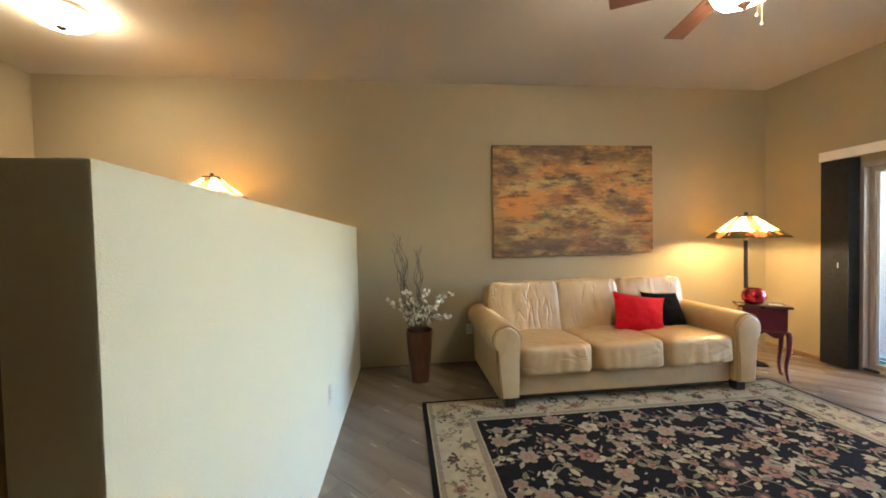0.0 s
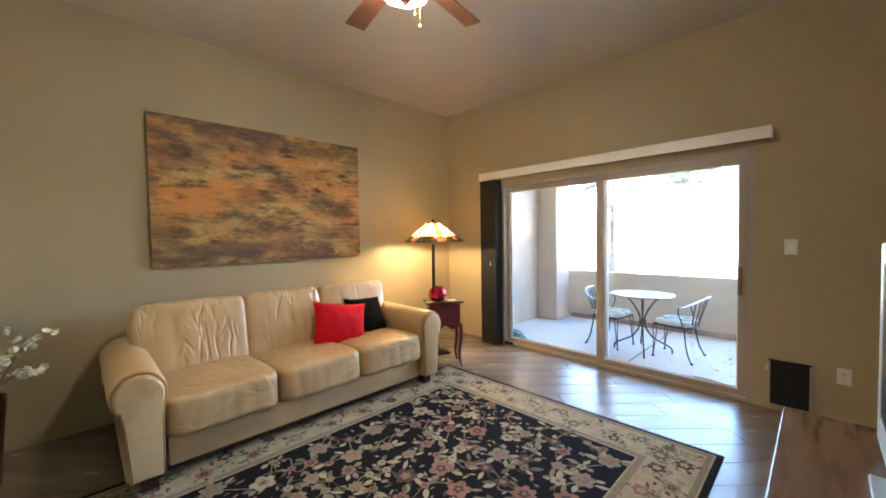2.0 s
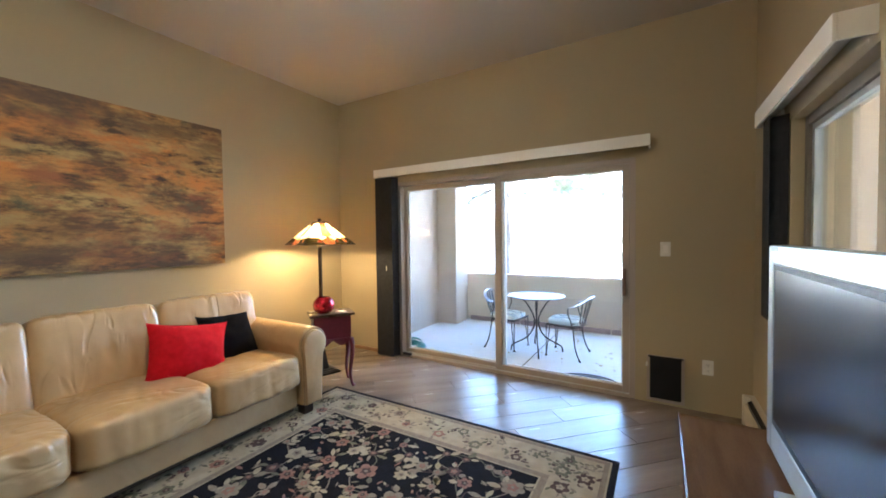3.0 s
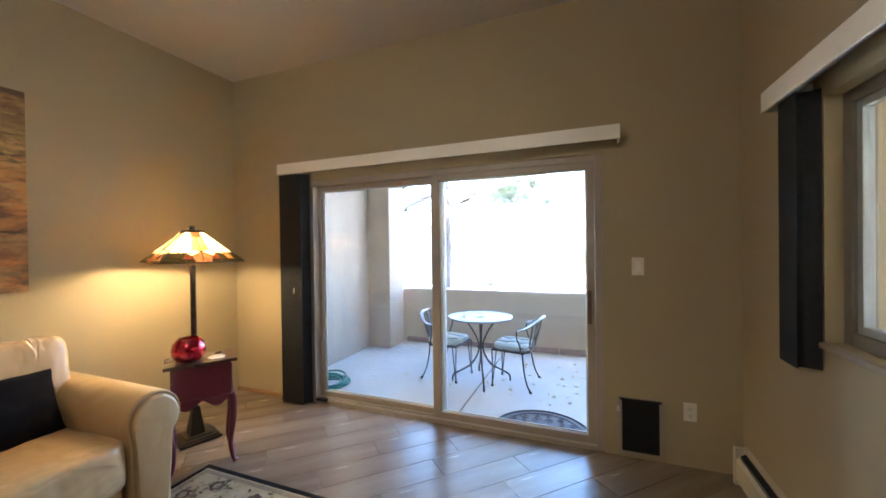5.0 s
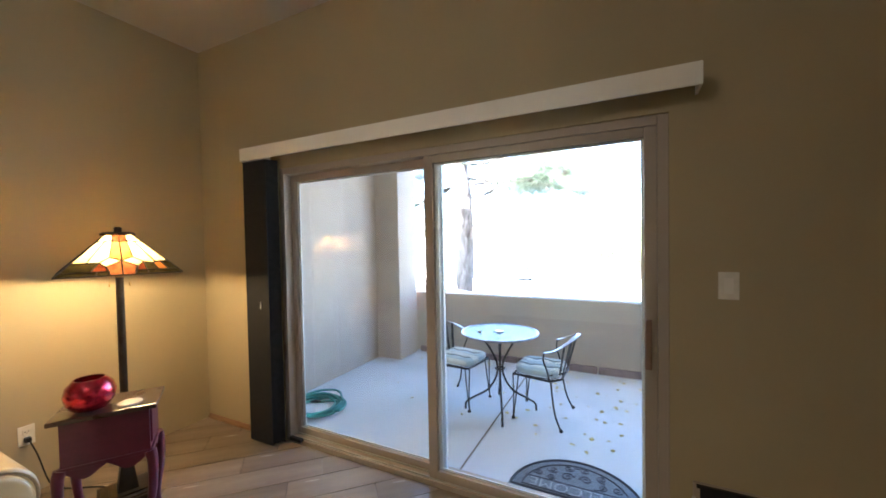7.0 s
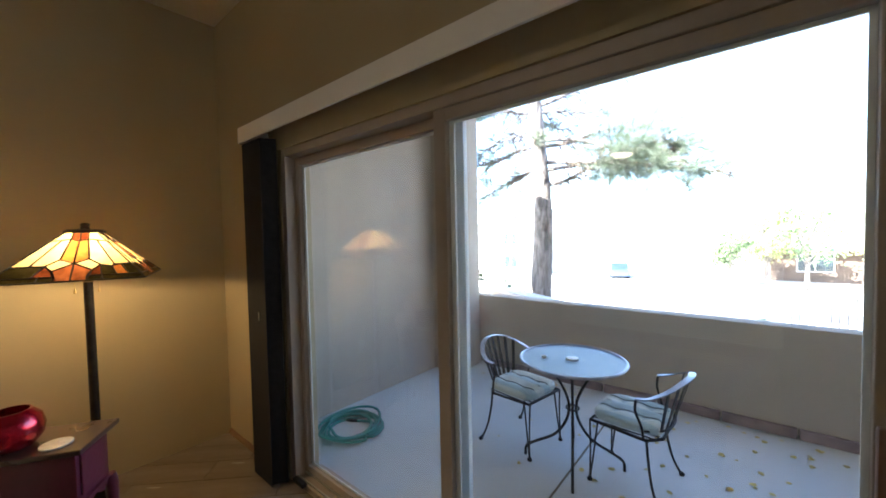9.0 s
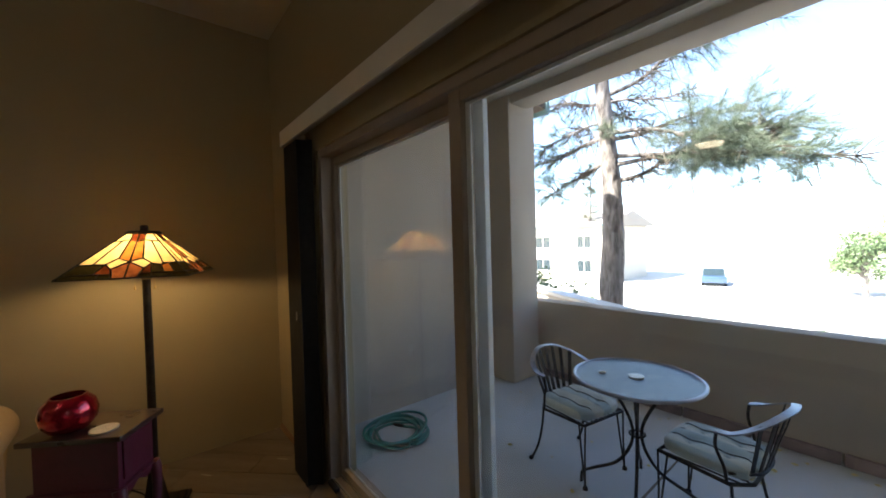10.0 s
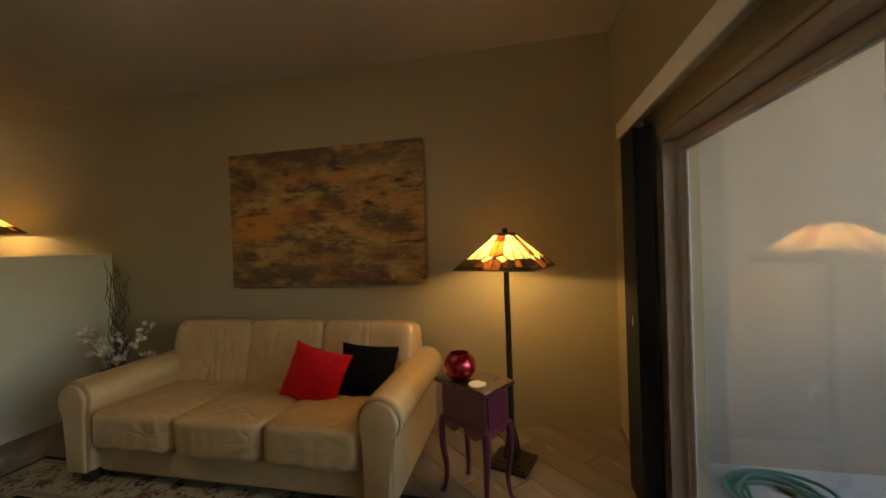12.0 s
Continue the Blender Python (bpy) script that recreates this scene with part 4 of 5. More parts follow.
for k in range(17):
    a, reach, top = 2.4 * k + rnd.uniform(-0.4, 0.4), rnd.uniform(0.14, 0.36), rnd.uniform(0.58, 0.92)
    if math.cos(a) < -0.3:
        reach = min(reach, 0.36)
    pts = curve([(0, 0, 0.35), (0.25 * reach * math.cos(a), 0.25 * reach * math.sin(a), 0.54), (0.65 * reach * math.cos(a + 0.1), 0.65 * reach * math.sin(a + 0.1), 0.52 + (top - 0.52) * 0.75),
                 (reach * math.cos(a), reach * math.sin(a), top - 0.1 * reach)], 5)
    spray = part("blossom_branch", tube(bmesh.new(), pts, [0.004 - 0.0025 * i / (len(pts) - 1) for i in range(len(pts))], 5), TWIG, pot)
    b = bmesh.new()
    for i in range(9):
        c = pts[rnd.randrange(6, len(pts))] + Vector([rnd.uniform(-0.022, 0.022) for _ in range(3)])
        lean = Vector([rnd.uniform(-1, 1) for _ in range(3)]).normalized()
        u0 = lean.orthogonal().normalized()
        w0 = lean.cross(u0)
        for j in range(5):
            d = 2 * math.pi * j / 5 + rnd.uniform(-0.2, 0.2)
            u = (u0 * math.cos(d) + w0 * math.sin(d) + lean * 0.45) * 0.024
            w = (w0 * math.cos(d) - u0 * math.sin(d)) * 0.013
            b.faces.new([b.verts.new(q) for q in (c, c + u * 0.6 + w, c + u * 1.05, c + u * 0.6 - w)])
    part("blossom", b, PETAL, spray, "cream blossom")

# console and television
con = thing("media_console", "low cherry wood media console along the wall", "console", pose(3.65, -2.95, 0))
part("top", boxed(0, 0, 0.522, 0.45, 1.50, 0.55, bevel=0.005), CONSOLE, con)
for y in (0.02, 1.45):
    part("side_panel", boxed(0.02, y, 0.06, 0.44, y + 0.03, 0.522, bevel=0.003), CONSOLE, con)
part("shelf", boxed(0.03, 0.052, 0.28, 0.44, 1.448, 0.30), CONSOLE, con)
part("bottom", boxed(0.03, 0.052, 0.06, 0.44, 1.448, 0.085), CONSOLE, con)
part("back_panel", boxed(0.425, 0.052, 0.086, 0.439, 1.448, 0.521), DARKWOOD, con)
for x in (0.04, 0.40):
    for y in (0.03, 1.43):
        part("foot", boxed(x, y, 0, x + 0.04, y + 0.04, 0.06), CONSOLE, con)
for y in (0.50, 0.96):
    part("divider", boxed(0.03, y, 0.086, 0.42, y + 0.02, 0.522), CONSOLE, con)
tv = thing("television", "silver framed flat television on the console", "television", pose(3.955, -2.90, 0.55))
b = bmesh.new()
box(b, -0.03, 0, 0.04, 0.03, 0.06, 0.785, 0.008), box(b, -0.03, 1.18, 0.04, 0.03, 1.24, 0.785, 0.008)
box(b, -0.03, 0.06, 0.715, 0.03, 1.18, 0.785, 0.008), box(b, -0.03, 0.06, 0.04, 0.03, 1.18, 0.14, 0.008)
part("bezel", b, SILVER, tv)
part("inner_frame", boxed(-0.026, 0.055, 0.135, -0.012, 1.185, 0.72), BLACK, tv)
part("screen", boxed(-0.0285, 0.085, 0.165, -0.027, 1.155, 0.70), SCREEN, tv, "dark glossy screen")
part("back_shell", boxed(0.031, 0.06, 0.08, 0.10, 1.18, 0.72, bevel=0.03), BLACK, tv)
part("stand", boxed(-0.07, 0.30, 0.0, 0.12, 0.94, 0.022, bevel=0.006), SILVER, tv)
part("neck", boxed(-0.01, 0.50, 0.022, 0.05, 0.74, 0.05), BLACK, tv)
part("badge", boxed(-0.0315, 1.11, 0.765, -0.030, 1.20, 0.780), surf("badge_grey", (0.20, 0.22, 0.24), None, 9, 0.4), tv)


# ---- rug ----
RX0, RX1, RY0, RY1 = 0.98, 3.37, -4.29, -1.035
rug = thing("area_rug", "black floral area rug with a cream border", "rug", pose((RX0 + RX1) / 2, (RY0 + RY1) / 2, 0.0))
hw, hl = (RX1 - RX0) / 2, (RY1 - RY0) / 2
part("edge_binding", boxed(-hw, -hl, 0.0, hw, hl, 0.0080, bevel=0.002), RUGBLACK, rug)


def band(bm, inset0, inset1, z):
    a, b, c, d = hw - inset0, hl - inset0, hw - inset1, hl - inset1
    o = [bm.verts.new(p) for p in ((-a, -b, z), (a, -b, z), (a, b, z), (-a, b, z))]
    i = [bm.verts.new(p) for p in ((-c, -d, z), (c, -d, z), (c, d, z), (-c, d, z))]
    for k in range(4):
        bm.faces.new((o[k], o[(k + 1) % 4], i[(k + 1) % 4], i[k]))
    return bm


part("border", band(bmesh.new(), 0.035, 0.385, 0.0086), RUGCREAM, rug, "cream flowered border")
part("guard_stripe", band(band(bmesh.new(), 0.045, 0.075, 0.0092), 0.335, 0.375, 0.0092), RUGBEIGE, rug)
fld = bmesh.new()
fa, fb = hw - 0.385, hl - 0.385
fld.faces.new([fld.verts.new(p) for p in ((-fa, -fb, 0.0086), (fa, -fb, 0.0086), (fa, fb, 0.0086), (-fa, fb, 0.0086))])
part("field", fld, RUGBLACK, rug)
rnd = random.Random(11)
SETS = {"cream": bmesh.new(), "rose": bmesh.new(), "olive": bmesh.new(), "plum": bmesh.new(), "beige": bmesh.new()}


def bloom(kind, heart, x, y, r, petals, z):
    b, turn = SETS[kind], rnd.uniform(0, 6.28)
    n = petals * 6
    ring = [b.verts.new((x + r * (0.66 + 0.30 * abs(math.sin(petals * 0.5 * t)) + 0.07 * rnd.random()) * math.cos(t + turn),
                         y + r * (0.66 + 0.30 * abs(math.sin(petals * 0.5 * t)) + 0.07 * rnd.random()) * math.sin(t + turn), z)) for t in (2 * math.pi * k / n for k in range(n))]
    b.faces.new(ring)
    h = SETS[heart]
    h.faces.new([h.verts.new((x + 0.42 * r * (1 + 0.25 * math.sin(5 * t)) * math.cos(t), y + 0.42 * r * (1 + 0.25 * math.sin(5 * t)) * math.sin(t), z + 0.0005)) for t in (2 * math.pi * k / 15 for k in range(15))])
    h = SETS["beige" if heart != "beige" else "plum"]
    h.faces.new([h.verts.new((x + 0.16 * r * math.cos(t), y + 0.16 * r * math.sin(t), z + 0.0009)) for t in (2 * math.pi * k / 8 for k in range(8))])


def leaf(kind, x, y, a, length, width, z):
    b = SETS[kind]
    shape = ((0, 0), (0.28, 0.42), (0.62, 0.5), (0.86, 0.28), (1, 0), (0.82, -0.22), (0.55, -0.5), (0.22, -0.36))
    ca, sa = math.cos(a), math.sin(a)
    b.faces.new([b.verts.new((x + u * length * ca - v * width * sa, y + u * length * sa + v * width * ca, z)) for u, v in shape])


def vine(kind, pts, w, z):
    b = SETS[kind]
    for p, q in zip(pts, pts[1:]):
        d = (q - p).normalized()
        s = Vector((-d.y, d.x, 0)) * w
        b.faces.new([b.verts.new((c.x, c.y, z)) for c in (p - s, q - s, q + s, p + s)])


# flowers of the field, none too close to the next
spots = []
for r, want, tries in ((0.072, 26, 1500), (0.047, 60, 4000), (0.030, 75, 6000)):
    made = 0
    for _ in range(tries):
        x, y = rnd.uniform(-fa + r, fa - r), rnd.uniform(-fb + r, fb - r)
        if all((x - a) ** 2 + (y - b) ** 2 > (r + c + 0.018) ** 2 for a, b, c in spots):
            spots.append((x, y, r))
            made += 1
            if made == want:
                break
for i, (x, y, r) in enumerate(spots):
    near = sorted(spots, key=lambda s: (s[0] - x) ** 2 + (s[1] - y) ** 2)[1:3]
    for a, b, c in near:
        mid = Vector(((x + a) / 2 + rnd.uniform(-0.07, 0.07), (y + b) / 2 + rnd.uniform(-0.07, 0.07), 0))
        vine(rnd.choice(("olive", "plum", "beige")), curve([(x, y, 0), mid, (a, b, 0)], 5), 0.0035, 0.0089)
    kind = rnd.choice(("cream", "beige", "beige", "rose", "rose", "plum"))
    bloom(kind, {"cream": "beige", "rose": "plum", "beige": "rose", "plum": "rose"}[kind], x, y, r, rnd.choice((5, 6, 7)), 0.0098)
    for k in range(rnd.randint(2, 4)):
        a = rnd.uniform(0, 6.28)
        leaf(rnd.choice(("cream", "olive", "cream", "beige")), x + r * 0.85 * math.cos(a), y + r * 0.85 * math.sin(a), a + rnd.uniform(-0.7, 0.7), rnd.uniform(0.045, 0.095), rnd.uniform(0.024, 0.042), 0.0094)
for _ in range(620):
    x, y = rnd.uniform(-fa + 0.03, fa - 0.08), rnd.uniform(-fb + 0.03, fb - 0.08)
    if all((x - a) ** 2 + (y - b) ** 2 > (c + 0.01) ** 2 for a, b, c in spots):
        leaf(rnd.choice(("cream", "olive", "beige", "rose", "beige", "plum")), x, y, rnd.uniform(0, 6.28), rnd.uniform(0.025, 0.065), rnd.uniform(0.012, 0.026), 0.0092)
# flowers of the border
mid = 0.205
for side in range(4):
    length, across = (hl, hw) if side % 2 else (hw, hl)
    n = int(2 * (length - 0.12) / 0.135)
    for k in range(n + 1):
        s = -length + 0.14 + k * (2 * length - 0.28) / n
        off = across - mid + 0.055 * (1 if k % 2 else -1)
        x, y = {0: (s, off), 1: (off, s), 2: (s, -off), 3: (-off, s)}[side]
        r = rnd.uniform(0.034, 0.055)
        bloom(rnd.choice(("rose", "olive", "plum", "beige")), rnd.choice(("cream", "plum")), x, y, r, rnd.choice((5, 6)), 0.0096)
        for _ in range(3):
            a = rnd.uniform(0, 6.28)
            leaf(rnd.choice(("olive", "plum", "beige")), x + r * math.cos(a), y + r * math.sin(a), a + rnd.uniform(-1, 1), rnd.uniform(0.03, 0.06), rnd.uniform(0.015, 0.028), 0.0092)
        for _ in range(14):
            ux, uy = x + rnd.uniform(-0.10, 0.10), y + rnd.uniform(-0.10, 0.10)
            if min(hw - abs(ux), hl - abs(uy)) > 0.085 and max(abs(ux) - fa, abs(uy) - fb) > 0.06:
                leaf(rnd.choice(("olive", "plum", "beige")), ux, uy, rnd.uniform(0, 6.28), rnd.uniform(0.022, 0.042), rnd.uniform(0.012, 0.022), 0.0092)
for kind, material in (("cream", RUGCREAM), ("rose", RUGROSE), ("olive", RUGOLIVE), ("plum", RUGPLUM), ("beige", RUGBEIGE)):
    tagged(part("woven_motif", SETS[kind], material, rug, kind + " woven flowers and leaves"), kind="stuff")


# ---- patio things ----
# iron lightened to lavender: the sky's highlight on upper bars is painted in
SKYLIT_IRON = surf("skylit_iron", (0.42, 0.42, 0.48), (0.20, 0.20, 0.23), 18, 0.34, 0.2, 120, metal=0.6)
table = thing("patio_table", "round dark metal mesh patio table", "table", pose(2.11, 1.55, PATIO))
TOPZ = 0.775
part("tabletop", lathe(bmesh.new(), [(0.36, TOPZ - 0.012), (0.362, TOPZ - 0.004), (0.02, TOPZ - 0.004)], 56), MESHTOP, table, "blue-grey mesh top")
part("rim", tube(bmesh.new(), [(0.366 * math.cos(a), 0.366 * math.sin(a), TOPZ - 0.006) for a in (2 * math.pi * k / 56 for k in range(56))], 0.011, 8, True), SKYLIT_IRON, table, "rim with a pale sky sheen in its colour", smooth=True)
part("umbrella_plug", lathe(bmesh.new(), [(0.045, TOPZ - 0.003), (0.045, TOPZ + 0.004), (0.035, TOPZ + 0.006)], 24), PLATE, table, "pale umbrella hole plug")
for k in range(4):
    a = radians(20 + 90 * k)
    c, s = math.cos(a), math.sin(a)
    pts = [(0.24 * c, 0.24 * s, TOPZ - 0.014), (0.13 * c, 0.13 * s, 0.66), (0.035 * c, 0.035 * s, 0.48), (0.035 * c, 0.035 * s, 0.34), (0.12 * c, 0.12 * s, 0.20), (0.26 * c, 0.26 * s, 0.12), (0.335 * c, 0.335 * s, 0.07), (0.345 * c, 0.345 * s, 0.0)]
    part("leg", tube(bmesh.new(), curve(pts, 6), 0.010, 8), IRON, table, smooth=True)
part("leg_ring", tube(bmesh.new(), [(0.045 * math.cos(a), 0.045 * math.sin(a), 0.41) for a in (2 * math.pi * k / 20 for k in range(20))], 0.007, 6, True), IRON, table)
dish = thing("ashtray", "tiny pale dish on the patio table", "dish", pose(1.93, 1.47, PATIO + TOPZ - 0.004))
part("bowl", lathe(bmesh.new(), [(0.016, 0), (0.022, 0.006), (0.020, 0.010), (0.012, 0.005)], 18), PLATE, dish)




def patio_chair(m, label):
    """Facing +x: the seat at 0.42 m, a hooped back with flat slats, wire legs."""
    c = thing("patio_chair", label, "chair", m, "chairs at the patio table")
    seat = [(0.21, -0.20, 0.40), (0.21, 0.20, 0.40), (-0.14, 0.22, 0.39), (-0.21, 0.13, 0.39), (-0.21, -0.13, 0.39), (-0.14, -0.22, 0.39)]
    part("seat_frame", tube(bmesh.new(), seat, 0.010, 8, True), IRON, c)
    b = bmesh.new()
    for k in range(9):
        y = -0.18 + 0.045 * k
        box(b, -0.19, y - 0.004, 0.392, 0.205, y + 0.004, 0.398)
    part("seat_mesh", b, IRON, c)
    hoop = curve([(-0.09, -0.25, 0.635), (-0.165, -0.258, 0.655), (-0.25, -0.21, 0.70), (-0.315, -0.11, 0.745), (-0.335, 0.0, 0.757), (-0.315, 0.11, 0.745), (-0.25, 0.21, 0.70), (-0.165, 0.258, 0.655), (-0.09, 0.25, 0.635)], 6)
    b = bmesh.new()
    ring = []
    for i, p in enumerate(hoop):
        d = (hoop[min(i + 1, len(hoop) - 1)] - hoop[max(i - 1, 0)]).normalized()
        side = d.cross(Vector((0, 0, 1))).normalized()
        ring.append([b.verts.new(p + side * u + Vector((0, 0, w))) for u, w in ((-0.019, -0.004), (0.019, -0.004), (0.019, 0.004), (-0.019, 0.004))])
    for r, s in zip(ring, ring[1:]):
        for k in range(4):
            b.faces.new((r[k], r[(k + 1) % 4], s[(k + 1) % 4], s[k]))
    b.faces.new(ring[0]), b.faces.new(ring[-1])
    part("back_hoop", b, SKYLIT_IRON, c, "flat metal hoop with a pale sky sheen in its colour")
    low = curve([(-0.13, -0.215, 0.44), (-0.225, -0.11, 0.44), (-0.24, 0, 0.44), (-0.225, 0.11, 0.44), (-0.13, 0.215, 0.44)], 6)
    part("lower_rail", tube(bmesh.new(), low, 0.008, 6), IRON, c)
    for k in range(7):
        f = (k - 3) / 3
        y0, y1 = 0.135 * f, 0.20 * f
        x0, x1 = -0.24 + 0.035 * f * f, -0.333 + 0.072 * f * f
        z1 = 0.752 - 0.043 * f * f
        b = bmesh.new()
        t = Vector((0.3 * f, 1, 0)).normalized() * 0.014
        pts = [(Vector((x0, y0, 0.44)), Vector((x1, y1, z1)))]
        for p, q in pts:
            n = Vector((0.004, 0, 0))
            v = [b.verts.new(w) for w in (p - t, p + t, q + t, q - t, p - t + n, p + t + n, q + t + n, q - t + n)]
            for f4 in ((0, 1, 2, 3), (7, 6, 5, 4), (0, 4, 5, 1), (1, 5, 6, 2), (2, 6, 7, 3), (3, 7, 4, 0)):
                b.faces.new([v[i] for i in f4])
        part("back_slat", b, IRON, c)
    for s in (-1, 1):
        part("arm_post", tube(bmesh.new(), curve([(-0.09, s * 0.25, 0.633), (-0.085, s * 0.245, 0.56), (-0.115, s * 0.23, 0.47), (-0.125, s * 0.222, 0.39)], 5), 0.008, 8), IRON, c, smooth=True)
        for dx in (-0.012, 0.012):
            part("front_leg", tube(bmesh.new(), curve([(0.19 + dx * 2.2, s * 0.195, 0.40), (0.20 + dx, s * 0.20, 0.20), (0.215, s * 0.205, 0.0)], 5), 0.006, 8), IRON, c, smooth=True)
        part("foot", lathe(bmesh.new(), [(0.016, 0), (0.018, 0.012), (0.010, 0.022)], 12, (0.215, s * 0.205, 0)), BLACK, c)
        part("back_leg", tube(bmesh.new(), curve([(-0.14, s * 0.215, 0.40), (-0.15, s * 0.22, 0.28), (-0.18, s * 0.24, 0.12), (-0.235, s * 0.26, 0.0)], 6), 0.008, 8), IRON, c, smooth=True)
        part("foot", lathe(bmesh.new(), [(0.016, 0), (0.018, 0.012), (0.010, 0.022)], 12, (-0.235, s * 0.26, 0)), BLACK, c)
    return c


WELT = surf("dark_welt", (0.10, 0.11, 0.115), None, 30, 0.9)


def chair_pad(m):
    c = thing("chair_cushion", "cream and slate striped tufted chair cushion", "cushion", m, "cushions on the patio chairs")
    b = pad(bmesh.new(), (0.43, 0.43, 0.066), 4.0, 0.0, 24)
    tufts = [(x, y) for x in (-0.09, 0.09) for y in (-0.09, 0.09)]
    for q in b.verts:
        dip = sum(math.exp(-((q.co.x - x) ** 2 + (q.co.y - y) ** 2) / 0.0016) for x, y in tufts)
        ridge = 0.5 + 0.5 * math.cos(q.co.y * 2 * math.pi / 0.14)
        q.co.z *= 1 + 0.26 * ridge - 0.72 * min(1, dip)
    # woven bands: cream, slate, cream, slate, with dark welts between
    for f in b.faces:
        y = f.calc_center_median().y
        f.material_index = 1 if int((y + 0.45) / 0.0875) % 2 else 0
    cover = part("pad", b, CUSHION, c, smooth=True)
    cover.data.materials.append(CUSHION_BLUE)
    for y in (-0.0995, -0.012, 0.0755):
        rows = []
        for i in range(25):
            x = -0.188 + 0.376 * i / 24
            dip = max(math.exp(-((x - u) ** 2) / 0.0016) for u in (-0.09, 0.09))
            rows.append((x, y, 0.0375 - 0.010 * dip - (0.012 if i in (0, 24) else 0)))
        part("welt", tube(bmesh.new(), rows, 0.0035, 5), WELT, c)
    for x, y in tufts:
        part("tuft_button", lathe(bmesh.new(), [(0.009, 0.012), (0.010, 0.018), (0.003, 0.022)], 10, (x, y, 0)), CUSHION_BLUE, c)
    return c


LIFT = Matrix.Diagonal((1.0, 1.0, 1.05, 1.0))
for m, label in ((pose(1.675, 1.61, PATIO, 0, 0, -10) @ LIFT, "black wrought iron patio chair with a striped cushion"),
                 (pose(2.50, 1.62, PATIO, 0, 0, 176) @ LIFT, "black wrought iron patio chair turned to the table")):
    patio_chair(m, label)
    chair_pad(m @ pose(0.0, 0, 0.438))

coil = thing("garden_hose", "coiled teal rubber garden hose on the patio", "hose", pose(0.40, 0.83, PATIO))
rnd = random.Random(3)
pts = []
for k in range(7 * 28):
    a, turn = 2 * math.pi * k / 28, k // 28
    r = 0.238 + 0.046 * math.sin(turn * 2.1) + 0.026 * math.sin(a * 2 + turn) + 0.012 * math.sin(a * 3 + turn * 2)
    pts.append((r * math.cos(a) * 0.95 + 0.012 * math.sin(turn * 3), r * math.sin(a) + 0.010 * math.cos(turn * 5), 0.014 + 0.011 * (turn % 5) + 0.004 * math.sin(a * 3 + turn)))
part("coil", tube(bmesh.new(), pts, 0.0115, 8), HOSE, coil, smooth=True)
part("hose_end", tube(bmesh.new(), curve([(0.22, 0.05, 0.05), (0.15, 0.14, 0.03), (0.04, 0.16, 0.014), (-0.06, 0.10, 0.013)], 6), 0.0115, 8), HOSE, coil, smooth=True)
part("nozzle", tube(bmesh.new(), [(-0.05, 0.105, 0.014), (-0.10, 0.075, 0.016), (-0.14, 0.05, 0.016)], [0.013, 0.016, 0.010], 10), BLACK, coil)

RUBBER_WORN = surf("worn_rubber", (0.34, 0.35, 0.37), (0.22, 0.23, 0.25), 15, 0.55, 0.3, 150)
mat = thing("door_mat", "half-round dark rubber door mat with scrolls", "mat", pose(2.92, 0.50, PATIO))
arc = [(0.43 * math.cos(a), 0.44 * math.sin(a)) for a in (math.pi * k / 36 for k in range(37))]
part("backing", prism(bmesh.new(), arc, 0, 0.008, "z"), RUBBER, mat)
b = bmesh.new()
tube(b, [(x * 0.97, 0.012 + y * 0.95, 0.009) for x, y in arc], 0.010, 6, True)
tube(b, [(x * 0.80, 0.04 + y * 0.76, 0.008) for x, y in arc], 0.006, 6, True)
DARK_RUBBER = surf("dark_rubber", (0.030, 0.030, 0.042), None, 15, 0.55, 0.3, 150)
part("rim", b, DARK_RUBBER, mat, "dark raised rim")
b = bmesh.new()
for k, (cx, cy, r, way) in enumerate(((-0.26, 0.20, 0.034, 1), (-0.17, 0.27, 0.036, -1), (-0.17, 0.19, 0.030, 1), (-0.07, 0.33, 0.036, 1), (-0.07, 0.23, 0.044, -1), (0.04, 0.34, 0.036, -1),
                                      (0.05, 0.24, 0.044, 1), (0.15, 0.29, 0.036, 1), (0.16, 0.20, 0.032, -1), (0.25, 0.21, 0.034, 1))):
    line = [(cx + r * (0.12 + 0.88 * i / 16) * math.cos(way * 0.62 * i + k), cy + r * (0.12 + 0.88 * i / 16) * math.sin(way * 0.62 * i + k), 0.0085) for i in range(17)]
    ex, ey = line[-1][0], line[-1][1]
    line += [(ex + 0.022 * j * math.cos(k * 1.9), ey + 0.010 * j * math.sin(k * 2.3), 0.0085) for j in (1, 2)]
    tube(b, line, 0.0042, 5)
tube(b, [(-0.345 + 0.69 * i / 12, 0.146, 0.0085) for i in range(13)], 0.0035, 5)
part("scroll_relief", b, DARK_RUBBER, mat, "dark raised scrolls")
words = bpy.data.curves.new("welcome", "FONT")
words.body, words.size, words.extrude, words.align_x = "WELCOME", 0.125, 0.003, "CENTER"
probe = new("welcome", words)
bpy.context.view_layer.update()
letters = bpy.data.meshes.new_from_object(probe.evaluated_get(bpy.context.evaluated_depsgraph_get()))
bpy.data.objects.remove(probe)
letters.materials.clear()
letters.materials.append(RUBBER_WORN)
raised = new("lettering", letters)
raised.parent = mat
raised.matrix_basis = pose(0.0, 0.128, 0.0095, 0, 0, 180)
tagged(raised, "worn pale raised lettering")

